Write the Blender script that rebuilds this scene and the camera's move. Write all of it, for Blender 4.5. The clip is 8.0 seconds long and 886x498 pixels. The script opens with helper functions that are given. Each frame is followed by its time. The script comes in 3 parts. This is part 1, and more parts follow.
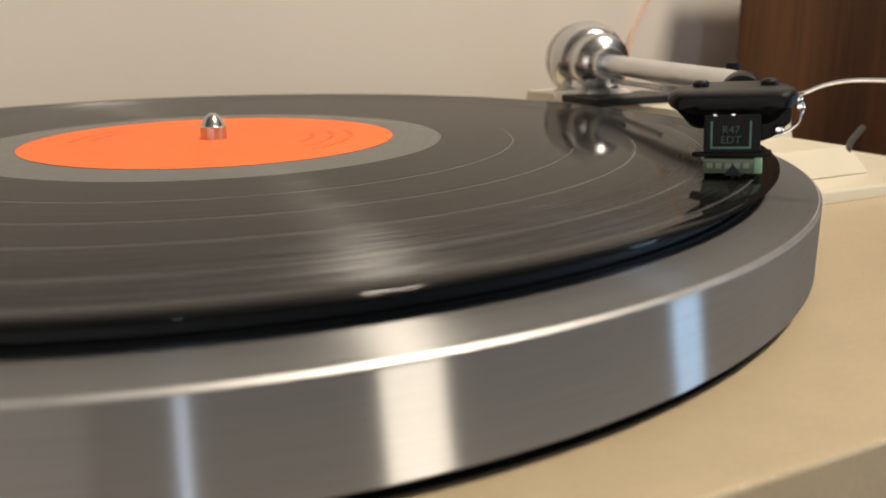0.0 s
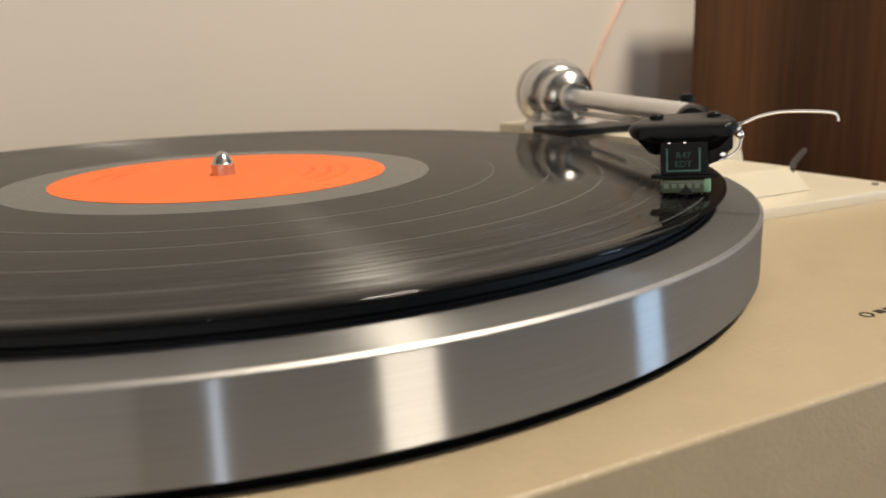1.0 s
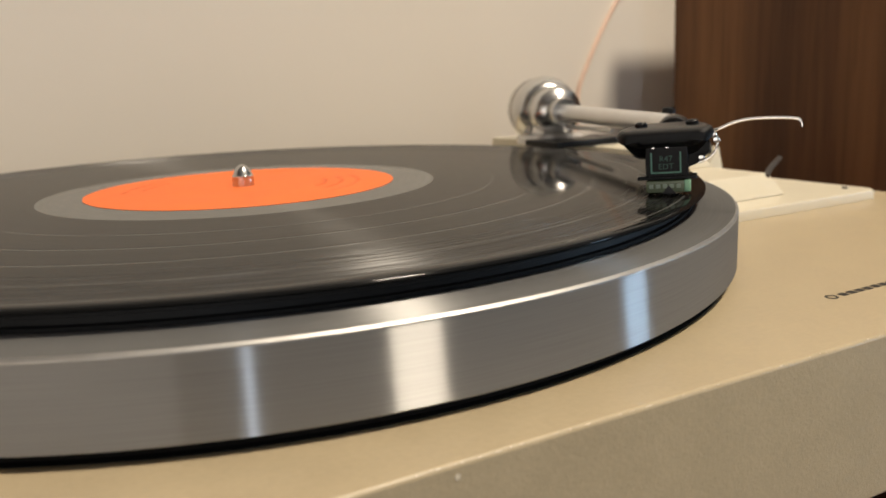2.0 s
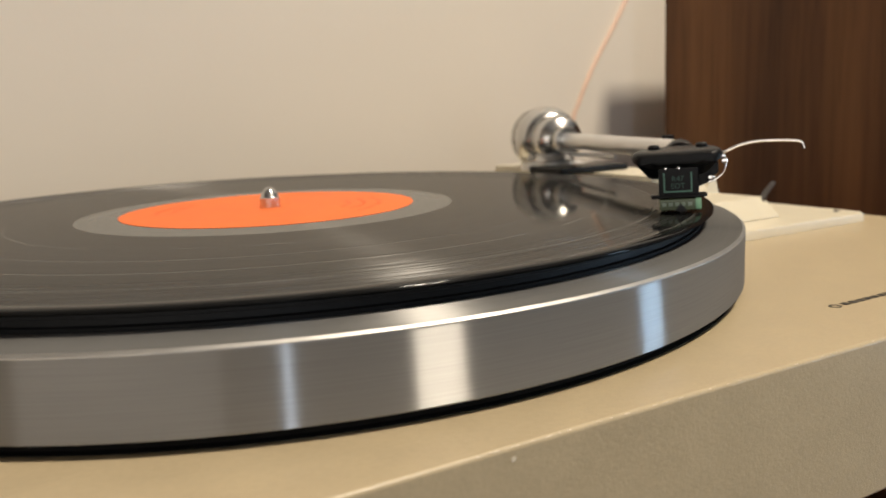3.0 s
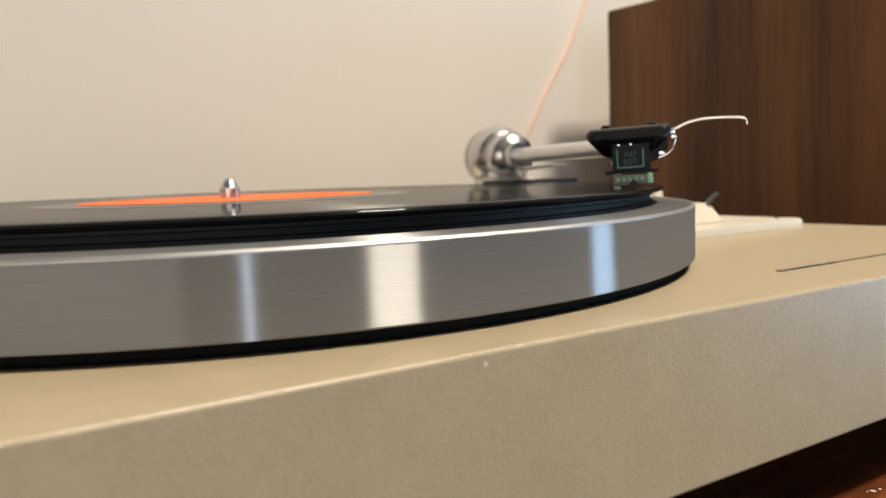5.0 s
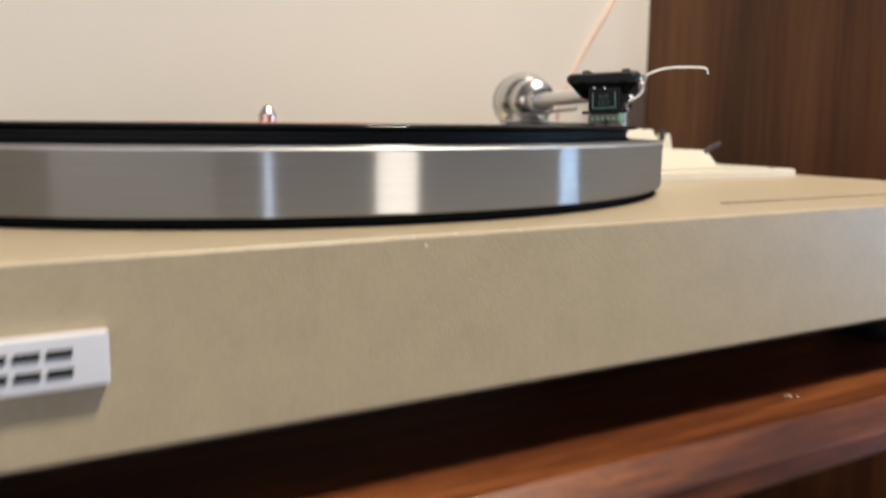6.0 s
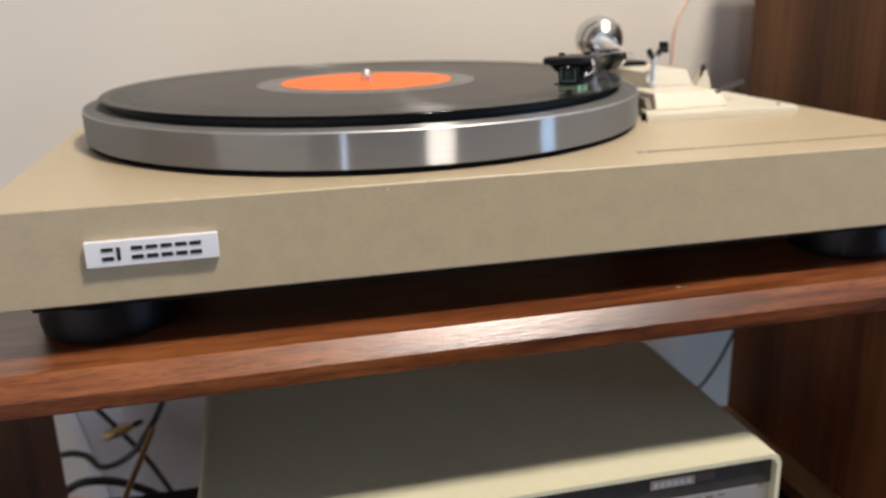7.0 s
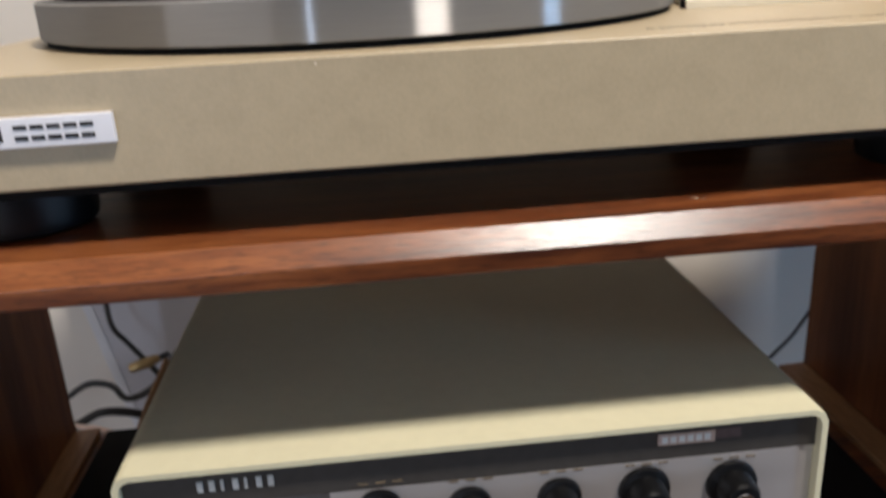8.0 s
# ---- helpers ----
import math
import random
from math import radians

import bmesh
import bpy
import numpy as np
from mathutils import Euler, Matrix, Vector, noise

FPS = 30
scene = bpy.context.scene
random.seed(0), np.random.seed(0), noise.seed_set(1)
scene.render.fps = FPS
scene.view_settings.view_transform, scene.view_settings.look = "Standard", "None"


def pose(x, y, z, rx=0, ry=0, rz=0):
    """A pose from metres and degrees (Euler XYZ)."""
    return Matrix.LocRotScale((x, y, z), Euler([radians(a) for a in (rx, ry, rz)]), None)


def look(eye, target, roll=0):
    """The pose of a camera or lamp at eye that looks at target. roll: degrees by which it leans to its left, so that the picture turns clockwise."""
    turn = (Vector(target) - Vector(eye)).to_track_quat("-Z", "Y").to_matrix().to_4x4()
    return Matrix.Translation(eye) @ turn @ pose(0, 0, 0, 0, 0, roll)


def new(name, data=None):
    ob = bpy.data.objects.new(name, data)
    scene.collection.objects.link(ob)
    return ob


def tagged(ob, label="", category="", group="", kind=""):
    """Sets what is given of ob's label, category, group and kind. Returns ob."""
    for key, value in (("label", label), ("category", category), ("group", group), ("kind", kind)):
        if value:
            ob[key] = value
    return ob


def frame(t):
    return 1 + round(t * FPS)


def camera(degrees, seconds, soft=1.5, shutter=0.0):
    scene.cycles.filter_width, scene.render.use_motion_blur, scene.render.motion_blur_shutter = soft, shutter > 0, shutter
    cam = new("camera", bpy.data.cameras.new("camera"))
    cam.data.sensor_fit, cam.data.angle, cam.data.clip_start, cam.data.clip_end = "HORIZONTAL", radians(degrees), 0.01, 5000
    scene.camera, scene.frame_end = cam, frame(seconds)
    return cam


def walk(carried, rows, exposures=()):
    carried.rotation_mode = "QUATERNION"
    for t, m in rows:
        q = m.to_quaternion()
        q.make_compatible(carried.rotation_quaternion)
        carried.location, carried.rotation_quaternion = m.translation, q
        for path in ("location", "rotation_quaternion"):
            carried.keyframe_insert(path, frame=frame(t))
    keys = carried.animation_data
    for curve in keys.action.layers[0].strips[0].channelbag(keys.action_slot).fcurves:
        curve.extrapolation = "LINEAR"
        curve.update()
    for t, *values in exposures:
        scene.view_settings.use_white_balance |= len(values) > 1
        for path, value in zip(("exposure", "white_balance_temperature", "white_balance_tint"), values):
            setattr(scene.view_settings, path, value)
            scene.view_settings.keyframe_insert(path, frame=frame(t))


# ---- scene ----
cam = camera(56.4, 8.0, soft=1.65, shutter=0.4)
# t, x, y, z, yaw, pitch, roll; metres from the platter's axis at the plinth's top
ROWS = [
    (0.0, -0.0439, -0.2418, 0.0569, -25.86, -15.44, 0.58),
    (0.2, -0.0504, -0.2451, 0.0531, -26.48, -14.61, 0.76),
    (0.5, -0.0583, -0.2489, 0.0489, -27.09, -13.93, 1.21),
    (1.0, -0.0613, -0.2623, 0.0606, -28.34, -13.39, 1.69),
    (1.2, -0.0681, -0.2693, 0.0592, -28.90, -13.10, 1.77),
    (2.3, -0.0773, -0.2797, 0.0603, -29.43, -11.82, 2.54),
    (2.5, -0.0756, -0.2800, 0.0606, -29.56, -11.73, 2.60),
    (3.0, -0.0953, -0.2855, 0.0577, -30.58, -9.72, 2.33),
    (3.5, -0.1077, -0.2853, 0.0496, -32.14, -7.95, 1.95),
    (4.0, -0.1084, -0.2873, 0.0471, -33.63, -6.90, 2.23),
    (4.5, -0.1040, -0.2860, 0.0347, -34.21, -5.58, 2.32),
    (4.7, -0.1043, -0.2875, 0.0313, -34.36, -5.30, 2.13),
    (5.8, -0.1040, -0.3049, 0.0321, -32.96, -6.36, 0.79),
    (6.0, -0.1075, -0.3399, 0.0252, -29.42, -8.64, -0.46),
    (6.2, -0.1047, -0.3827, 0.0344, -25.15, -11.71, -1.14),
    (6.3, -0.1028, -0.4090, 0.0446, -22.81, -13.44, -1.13),
    (6.5, -0.1008, -0.4607, 0.0703, -19.37, -15.34, -0.47),
    (6.8, -0.0892, -0.4948, 0.0810, -15.97, -16.67, 0.49),
    (7.0, -0.0719, -0.5030, 0.0733, -13.47, -17.11, 1.46),
    (7.3, -0.0378, -0.4875, 0.0774, -9.91, -17.44, 2.54),
    (7.5, -0.0240, -0.4794, 0.0661, -7.32, -17.54, 3.18),
    (7.7, -0.0112, -0.4688, 0.0521, -5.97, -18.37, 3.19),
    (8.0, -0.0014, -0.4634, 0.0294, -5.52, -19.45, 2.90),
]
walk(cam, [(t, pose(x, y, z, 90 + pitch, roll, yaw)) for t, x, y, z, yaw, pitch, roll in ROWS],
     [(0.0, 0.04, 6500, 8.5), (2.5, 0.07, 6700, 7.5), (4.5, 0.2, 6450, 7), (6.0, 0.36, 6100, 9), (7.0, 0.3, 6000, 10), (7.5, 0.24, 6000, 10), (8.0, 0.34, 5950, 10)])
cam.data.dof.use_dof = True
cam.data.dof.focus_distance = 0.20
cam.data.dof.aperture_fstop = 22.0

# ---- world and lights ----
world = bpy.data.worlds.new("sky")
world.use_nodes = True
scene.world = world
sky = world.node_tree.nodes.new("ShaderNodeTexSky")
sky.sky_type, sky.sun_disc, sky.sun_elevation = "NISHITA", False, radians(25)
world.node_tree.links.new(sky.outputs[0], world.node_tree.nodes["Background"].inputs[0])
world.node_tree.nodes["Background"].inputs[1].default_value = 0.05


def area_lamp(name, eye, target, sx, sy, watts, colour):
    data = bpy.data.lights.new(name, "AREA")
    data.shape, data.size, data.size_y, data.energy, data.color = "RECTANGLE", sx, sy, watts, colour
    lamp = new(name, data)
    lamp.matrix_world = look(eye, target)
    return lamp


LAMP = (0.53, -0.80, 1.62)
ROOM_X0, ROOM_X1, ROOM_Y0, WALL_Y, FLOOR_Z, CEIL_Z = -1.7, 2.6, -4.2, 0.24, -0.78, 1.64
area_lamp("ceiling_lamp_light", LAMP, (LAMP[0], LAMP[1] + 0.1, -1.0), 0.27, 0.22, 41.0, (1.0, 0.87, 0.72))
for pane_y in (-1.43, -1.25):
    area_lamp("window_light", (ROOM_X1 - 0.01, pane_y, 0.10), (0.0, -0.5, 0.0), 0.145, 1.1, 8.0, (0.48, 0.71, 1.0))
area_lamp("doorway_light", (-1.33, ROOM_Y0 + 0.01, 0.25), (-0.6, 0.0, 0.1), 0.10, 1.6, 13.0, (0.72, 0.82, 1.0))

# added fill that brightens the left side; no window is known there
area_lamp("side_fill_light", (ROOM_X0 + 0.01, -1.90, 0.02), (ROOM_X0 + 1.0, -1.90, 0.02), 2.2, 1.0, 11.0, (1.0, 0.90, 0.84))

# ---- materials ----


def material(name, colour, rough=0.5, metal=0.0, spread=0.12, scale=60.0, stretch=(1, 1, 1), bump=0.0, bump_scale=400.0, dark=None, spec=0.5):
    """A principled material with variation at two scales; stretch turns noise into grain."""
    m = bpy.data.materials.new(name)
    m.use_nodes = True
    nt = m.node_tree
    N, L = nt.nodes, nt.links
    p = N["Principled BSDF"]
    p.inputs["Metallic"].default_value = metal
    p.inputs["Specular IOR Level"].default_value = spec
    tc = N.new("ShaderNodeTexCoord")
    mp = N.new("ShaderNodeMapping")
    mp.inputs["Scale"].default_value = stretch
    L.new(tc.outputs["Object"], mp.inputs["Vector"])
    n1 = N.new("ShaderNodeTexNoise")
    n1.inputs["Scale"].default_value, n1.inputs["Detail"].default_value = scale, 6
    n2 = N.new("ShaderNodeTexNoise")
    n2.inputs["Scale"].default_value, n2.inputs["Detail"].default_value = scale * 0.13, 3
    for n in (n1, n2):
        L.new(mp.outputs[0], n.inputs["Vector"])
    add = N.new("ShaderNodeMath")
    add.operation = "ADD"
    L.new(n1.outputs["Fac"], add.inputs[0])
    L.new(n2.outputs["Fac"], add.inputs[1])
    ramp = N.new("ShaderNodeMapRange")
    ramp.inputs["From Min"].default_value, ramp.inputs["From Max"].default_value = 0.7, 1.3
    L.new(add.outputs[0], ramp.inputs["Value"])
    mix = N.new("ShaderNodeMix")
    mix.data_type = "RGBA"
    lo = dark or tuple(c * (1 - spread) for c in colour)
    hi = colour if dark else tuple(min(1, c * (1 + spread)) for c in colour)
    mix.inputs["A"].default_value, mix.inputs["B"].default_value = (*lo, 1), (*hi, 1)
    L.new(ramp.outputs[0], mix.inputs["Factor"])
    L.new(mix.outputs["Result"], p.inputs["Base Color"])
    rr = N.new("ShaderNodeMapRange")
    rr.inputs["To Min"].default_value, rr.inputs["To Max"].default_value = rough * 0.88, min(1, rough * 1.12)
    L.new(n2.outputs["Fac"], rr.inputs["Value"])
    L.new(rr.outputs[0], p.inputs["Roughness"])
    if bump:
        nb = N.new("ShaderNodeTexNoise")
        nb.inputs["Scale"].default_value, nb.inputs["Detail"].default_value = bump_scale, 4
        L.new(mp.outputs[0], nb.inputs["Vector"])
        b = N.new("ShaderNodeBump")
        b.inputs["Strength"].default_value, b.inputs["Distance"].default_value = bump, 0.0006
        L.new(nb.outputs["Fac"], b.inputs["Height"])
        L.new(b.outputs[0], p.inputs["Normal"])
    return m


def ring_gloss(N, L, colour, rough, aniso):
    """Gloss from fine rings turned round the z axis: sharp along them, wide across."""
    g = N.new("ShaderNodeBsdfAnisotropic")
    g.distribution = "GGX"
    g.inputs["Color"].default_value = (*colour, 1)
    g.inputs["Roughness"].default_value, g.inputs["Anisotropy"].default_value = rough, aniso
    tg = N.new("ShaderNodeTangent")
    tg.direction_type, tg.axis = "RADIAL", "Z"
    L.new(tg.outputs[0], g.inputs["Tangent"])
    return g


def turned_metal(name, rough, aniso, matte, shine):
    """Aluminium turned on a lathe: fine rings round the axis."""
    m = bpy.data.materials.new(name)
    m.use_nodes = True
    N, L = m.node_tree.nodes, m.node_tree.links
    N.remove(N["Principled BSDF"])
    g = ring_gloss(N, L, (0.7, 0.7, 0.69), rough, aniso)
    tc = N.new("ShaderNodeTexCoord")
    sep = N.new("ShaderNodeSeparateXYZ")
    L.new(tc.outputs["Object"], sep.inputs[0])
    flat = N.new("ShaderNodeVectorMath")
    flat.operation, flat.inputs[1].default_value = "MULTIPLY", (1, 1, 0)
    L.new(tc.outputs["Object"], flat.inputs[0])
    ln = N.new("ShaderNodeVectorMath")
    ln.operation = "LENGTH"
    L.new(flat.outputs[0], ln.inputs[0])
    at = N.new("ShaderNodeMath")
    at.operation = "ARCTAN2"
    L.new(sep.outputs[1], at.inputs[0])
    L.new(sep.outputs[0], at.inputs[1])
    cmb = N.new("ShaderNodeCombineXYZ")
    for out, k, f in ((at.outputs[0], 0, 5.0), (ln.outputs["Value"], 1, 2400.0), (sep.outputs[2], 2, 2400.0)):
        mu = N.new("ShaderNodeMath")
        mu.operation = "MULTIPLY"
        mu.inputs[1].default_value = f
        L.new(out, mu.inputs[0])
        L.new(mu.outputs[0], cmb.inputs[k])
    nz = N.new("ShaderNodeTexNoise")
    nz.inputs["Scale"].default_value, nz.inputs["Detail"].default_value = 1.0, 4
    L.new(cmb.outputs[0], nz.inputs["Vector"])
    ramp = N.new("ShaderNodeValToRGB")
    ramp.color_ramp.elements[0].position, ramp.color_ramp.elements[0].color = 0.3, (0.34 * shine, 0.338 * shine, 0.332 * shine, 1)
    ramp.color_ramp.elements[1].position, ramp.color_ramp.elements[1].color = 0.7, (0.40 * shine, 0.397 * shine, 0.39 * shine, 1)
    L.new(nz.outputs["Fac"], ramp.inputs[0])
    L.new(ramp.outputs[0], g.inputs["Color"])
    uneven = N.new("ShaderNodeMapRange")
    uneven.inputs["From Min"].default_value, uneven.inputs["From Max"].default_value = 0.32, 0.68
    uneven.inputs["To Min"].default_value, uneven.inputs["To Max"].default_value = rough * 0.72, rough * 1.28
    L.new(nz.outputs["Fac"], uneven.inputs["Value"])
    L.new(uneven.outputs[0], g.inputs["Roughness"])
    matt = N.new("ShaderNodeBsdfDiffuse")
    matt.inputs["Color"].default_value = (0.58, 0.575, 0.565, 1)
    both = N.new("ShaderNodeMixShader")
    both.inputs[0].default_value = matte
    L.new(g.outputs[0], both.inputs[1])
    L.new(matt.outputs[0], both.inputs[2])
    L.new(both.outputs[0], N["Material Output"].inputs["Surface"])
    return m


def vinyl():
    """Black vinyl whose grooves, gaps between tracks and smooth run-out follow the radius; gaps and run-out are greyed
    for shine.
    """
    m = material("black_vinyl", (0.008, 0.008, 0.008), 0.05, 0.0, 0.1, 30, spec=0.36)
    N, L = m.node_tree.nodes, m.node_tree.links
    p = N["Principled BSDF"]
    tc = N.new("ShaderNodeTexCoord")
    flat = N.new("ShaderNodeVectorMath")
    flat.operation = "MULTIPLY"
    flat.inputs[1].default_value = (1, 1, 0)
    L.new(tc.outputs["Object"], flat.inputs[0])
    ln = N.new("ShaderNodeVectorMath")
    ln.operation = "LENGTH"
    L.new(flat.outputs[0], ln.inputs[0])
    ramp = N.new("ShaderNodeValToRGB")
    div = N.new("ShaderNodeMath")
    div.operation = "DIVIDE"
    div.inputs[1].default_value = 0.16
    L.new(ln.outputs["Value"], div.inputs[0])
    L.new(div.outputs[0], ramp.inputs[0])
    # shine of run-out and track gaps is painted into the colour as grey
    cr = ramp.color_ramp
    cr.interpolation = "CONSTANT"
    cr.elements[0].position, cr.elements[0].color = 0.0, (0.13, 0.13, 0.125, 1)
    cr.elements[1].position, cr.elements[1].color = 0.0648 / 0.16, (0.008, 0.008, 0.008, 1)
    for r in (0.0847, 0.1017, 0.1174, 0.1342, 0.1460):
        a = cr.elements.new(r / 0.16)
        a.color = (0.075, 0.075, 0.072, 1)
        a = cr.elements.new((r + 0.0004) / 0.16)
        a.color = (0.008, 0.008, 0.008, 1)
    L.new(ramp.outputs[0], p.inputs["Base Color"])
    bands = N.new("ShaderNodeTexNoise")
    bands.noise_dimensions = "1D"
    bands.inputs["Scale"].default_value, bands.inputs["Detail"].default_value, bands.inputs["Roughness"].default_value = 260.0, 7, 0.7
    L.new(ln.outputs["Value"], bands.inputs["W"])
    gloss = N.new("ShaderNodeMapRange")
    gloss.inputs["From Min"].default_value, gloss.inputs["From Max"].default_value = 0.32, 0.68
    gloss.inputs["To Min"].default_value, gloss.inputs["To Max"].default_value = 0.25, 0.48
    L.new(bands.outputs["Fac"], gloss.inputs["Value"])
    L.new(gloss.outputs[0], p.inputs["Specular IOR Level"])
    walls = ring_gloss(N, L, (0.55, 0.55, 0.55), 0.60, 0.80)
    sep = N.new("ShaderNodeSeparateXYZ")
    L.new(tc.outputs["Object"], sep.inputs[0])
    at = N.new("ShaderNodeMath")
    at.operation = "ARCTAN2"
    L.new(sep.outputs[1], at.inputs[0])
    L.new(sep.outputs[0], at.inputs[1])
    polar = N.new("ShaderNodeCombineXYZ")
    for out, k, f in ((at.outputs[0], 0, 5.0), (ln.outputs["Value"], 1, 1300.0)):
        mu = N.new("ShaderNodeMath")
        mu.operation, mu.inputs[1].default_value = "MULTIPLY", f
        L.new(out, mu.inputs[0])
        L.new(mu.outputs[0], polar.inputs[k])
    fine = N.new("ShaderNodeTexNoise")
    fine.noise_dimensions = "2D"
    fine.inputs["Scale"].default_value, fine.inputs["Detail"].default_value = 1.0, 5
    L.new(polar.outputs[0], fine.inputs["Vector"])
    tone = N.new("ShaderNodeMapRange")
    tone.inputs["From Min"].default_value, tone.inputs["From Max"].default_value, tone.inputs["To Min"].default_value = 0.38, 0.72, 0.12
    L.new(fine.outputs["Fac"], tone.inputs["Value"])
    L.new(tone.outputs[0], walls.inputs["Color"])
    both = N.new("ShaderNodeMixShader")
    loud = N.new("ShaderNodeValToRGB")
    L.new(div.outputs[0], loud.inputs[0])
    lr = loud.color_ramp
    lr.elements[0].position, lr.elements[0].color = 0.070 / 0.16, (0.025, 0.025, 0.025, 1)
    lr.elements[1].position, lr.elements[1].color = 0.138 / 0.16, (0.20, 0.20, 0.20, 1)
    for r, w in ((0.1165, 0.05), (0.1455, 0.20), (0.1465, 0.02)):
        lr.elements.new(r / 0.16).color = (w, w, w, 1)
    L.new(loud.outputs[0], both.inputs[0])
    L.new(p.outputs[0], both.inputs[1])
    L.new(walls.outputs[0], both.inputs[2])
    dull = N.new("ShaderNodeBsdfDiffuse")
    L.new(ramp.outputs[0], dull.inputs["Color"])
    grooved = N.new("ShaderNodeMixShader")
    grooved.inputs[0].default_value = 0.48
    L.new(both.outputs[0], grooved.inputs[1])
    L.new(dull.outputs[0], grooved.inputs[2])
    L.new(grooved.outputs[0], N["Material Output"].inputs["Surface"])
    return m


PAINT = material("champagne_paint", (0.46, 0.375, 0.245), 0.36, 0.0, 0.06, 700, bump=0.14, bump_scale=1500)
ALU = turned_metal("turned_aluminium", 0.56, 0.96, 0.23, 0.84)
RIM_ALU = turned_metal("flat_turned_aluminium", 0.58, 0.84, 0.18, 0.44)
EDGE_ALU = material("bright_machined_edge", (0.47, 0.46, 0.445), 0.48, 1.0, 0.08, 300)
VINYL = vinyl()
LABEL = material("orange_paper", (0.95, 0.17, 0.025), 0.6, 0.0, 0.08, 90)
RUBBER = material("black_rubber", (0.008, 0.008, 0.008), 0.8, 0.0, 0.2, 200, spec=0.12)
MAT_RUBBER = material("black_mat_rubber", (0.009, 0.009, 0.009), 0.55, 0.0, 0.2, 200, spec=0.25)
GLOSS_BLACK = material("black_moulded_plastic", (0.004, 0.004, 0.0045), 0.36, 0.0, 0.2, 200, bump=0.25, bump_scale=2500, spec=0.24)
CHROME = material("polished_chrome", (0.72, 0.71, 0.70), 0.12, 1.0, 0.04, 80)
WEIGHT = material("worn_chrome", (0.60, 0.59, 0.57), 0.23, 1.0, 0.05, 80)
SATIN = material("satin_silver", (0.72, 0.71, 0.70), 0.28, 0.75, 0.04, 80)
IVORY = material("ivory_plastic", (0.66, 0.60, 0.47), 0.40, 0.0, 0.03, 120, bump=0.08)


def wood(name, stops, along, rough, figure, pore, draw, pore_dark, coat=0.0, fine=0.5):
    """Veneer: broad figure, fine streaks and dark pores, all drawn out along the grain."""
    m = bpy.data.materials.new(name)
    m.use_nodes = True
    N, L = m.node_tree.nodes, m.node_tree.links
    p = N["Principled BSDF"]
    p.inputs["Coat Weight"].default_value, p.inputs["Coat Roughness"].default_value = coat, 0.29
    p.inputs["Specular IOR Level"].default_value = 0.35
    tc = N.new("ShaderNodeTexCoord")

    def grain(scale, squeeze, detail, warp=0.0):
        mp = N.new("ShaderNodeMapping")
        mp.inputs["Scale"].default_value = [squeeze if k == along else 1.0 for k in "xyz"]
        L.new(tc.outputs["Object"], mp.inputs["Vector"])
        n = N.new("ShaderNodeTexNoise")
        n.inputs["Scale"].default_value, n.inputs["Detail"].default_value, n.inputs["Distortion"].default_value = scale, detail, warp
        L.new(mp.outputs[0], n.inputs["Vector"])
        return n.outputs["Fac"]

    a, c, d = grain(figure, draw, 4, 0.6), grain(figure * 6, draw * 0.6, 6, 0.2), grain(pore, draw * 0.7, 2)
    m1 = N.new("ShaderNodeMath")
    m1.operation, m1.inputs[1].default_value = "MULTIPLY_ADD", fine
    L.new(c, m1.inputs[0])
    L.new(a, m1.inputs[2])
    rng = N.new("ShaderNodeMapRange")
    rng.inputs["From Min"].default_value, rng.inputs["From Max"].default_value = 0.36 + fine * 0.36, 0.62 + fine * 0.64
    L.new(m1.outputs[0], rng.inputs["Value"])
    ramp = N.new("ShaderNodeValToRGB")
    cr = ramp.color_ramp
    cr.elements[0].position, cr.elements[0].color = 0.0, (*stops[0], 1)
    cr.elements[1].position, cr.elements[1].color = 1.0, (*stops[2], 1)
    e = cr.elements.new(0.5)
    e.color = (*stops[1], 1)
    L.new(rng.outputs[0], ramp.inputs[0])
    pr = N.new("ShaderNodeMapRange")
    pr.inputs["From Min"].default_value, pr.inputs["From Max"].default_value, pr.inputs["To Min"].default_value = 0.36, 0.46, pore_dark
    L.new(d, pr.inputs["Value"])
    mul = N.new("ShaderNodeVectorMath")
    mul.operation = "SCALE"
    L.new(ramp.outputs[0], mul.inputs[0])
    L.new(pr.outputs[0], mul.inputs["Scale"])
    L.new(mul.outputs[0], p.inputs["Base Color"])
    rr = N.new("ShaderNodeMapRange")
    rr.inputs["To Min"].default_value, rr.inputs["To Max"].default_value = rough * 1.25, rough * 0.8
    L.new(d, rr.inputs["Value"])
    L.new(rr.outputs[0], p.inputs["Roughness"])
    b = N.new("ShaderNodeBump")
    b.inputs["Strength"].default_value, b.inputs["Distance"].default_value = 0.38, 0.0003
    L.new(d, b.inputs["Height"])
    L.new(b.outputs[0], p.inputs["Normal"])
    L.new(b.outputs[0], p.inputs["Coat Normal"])
    return m


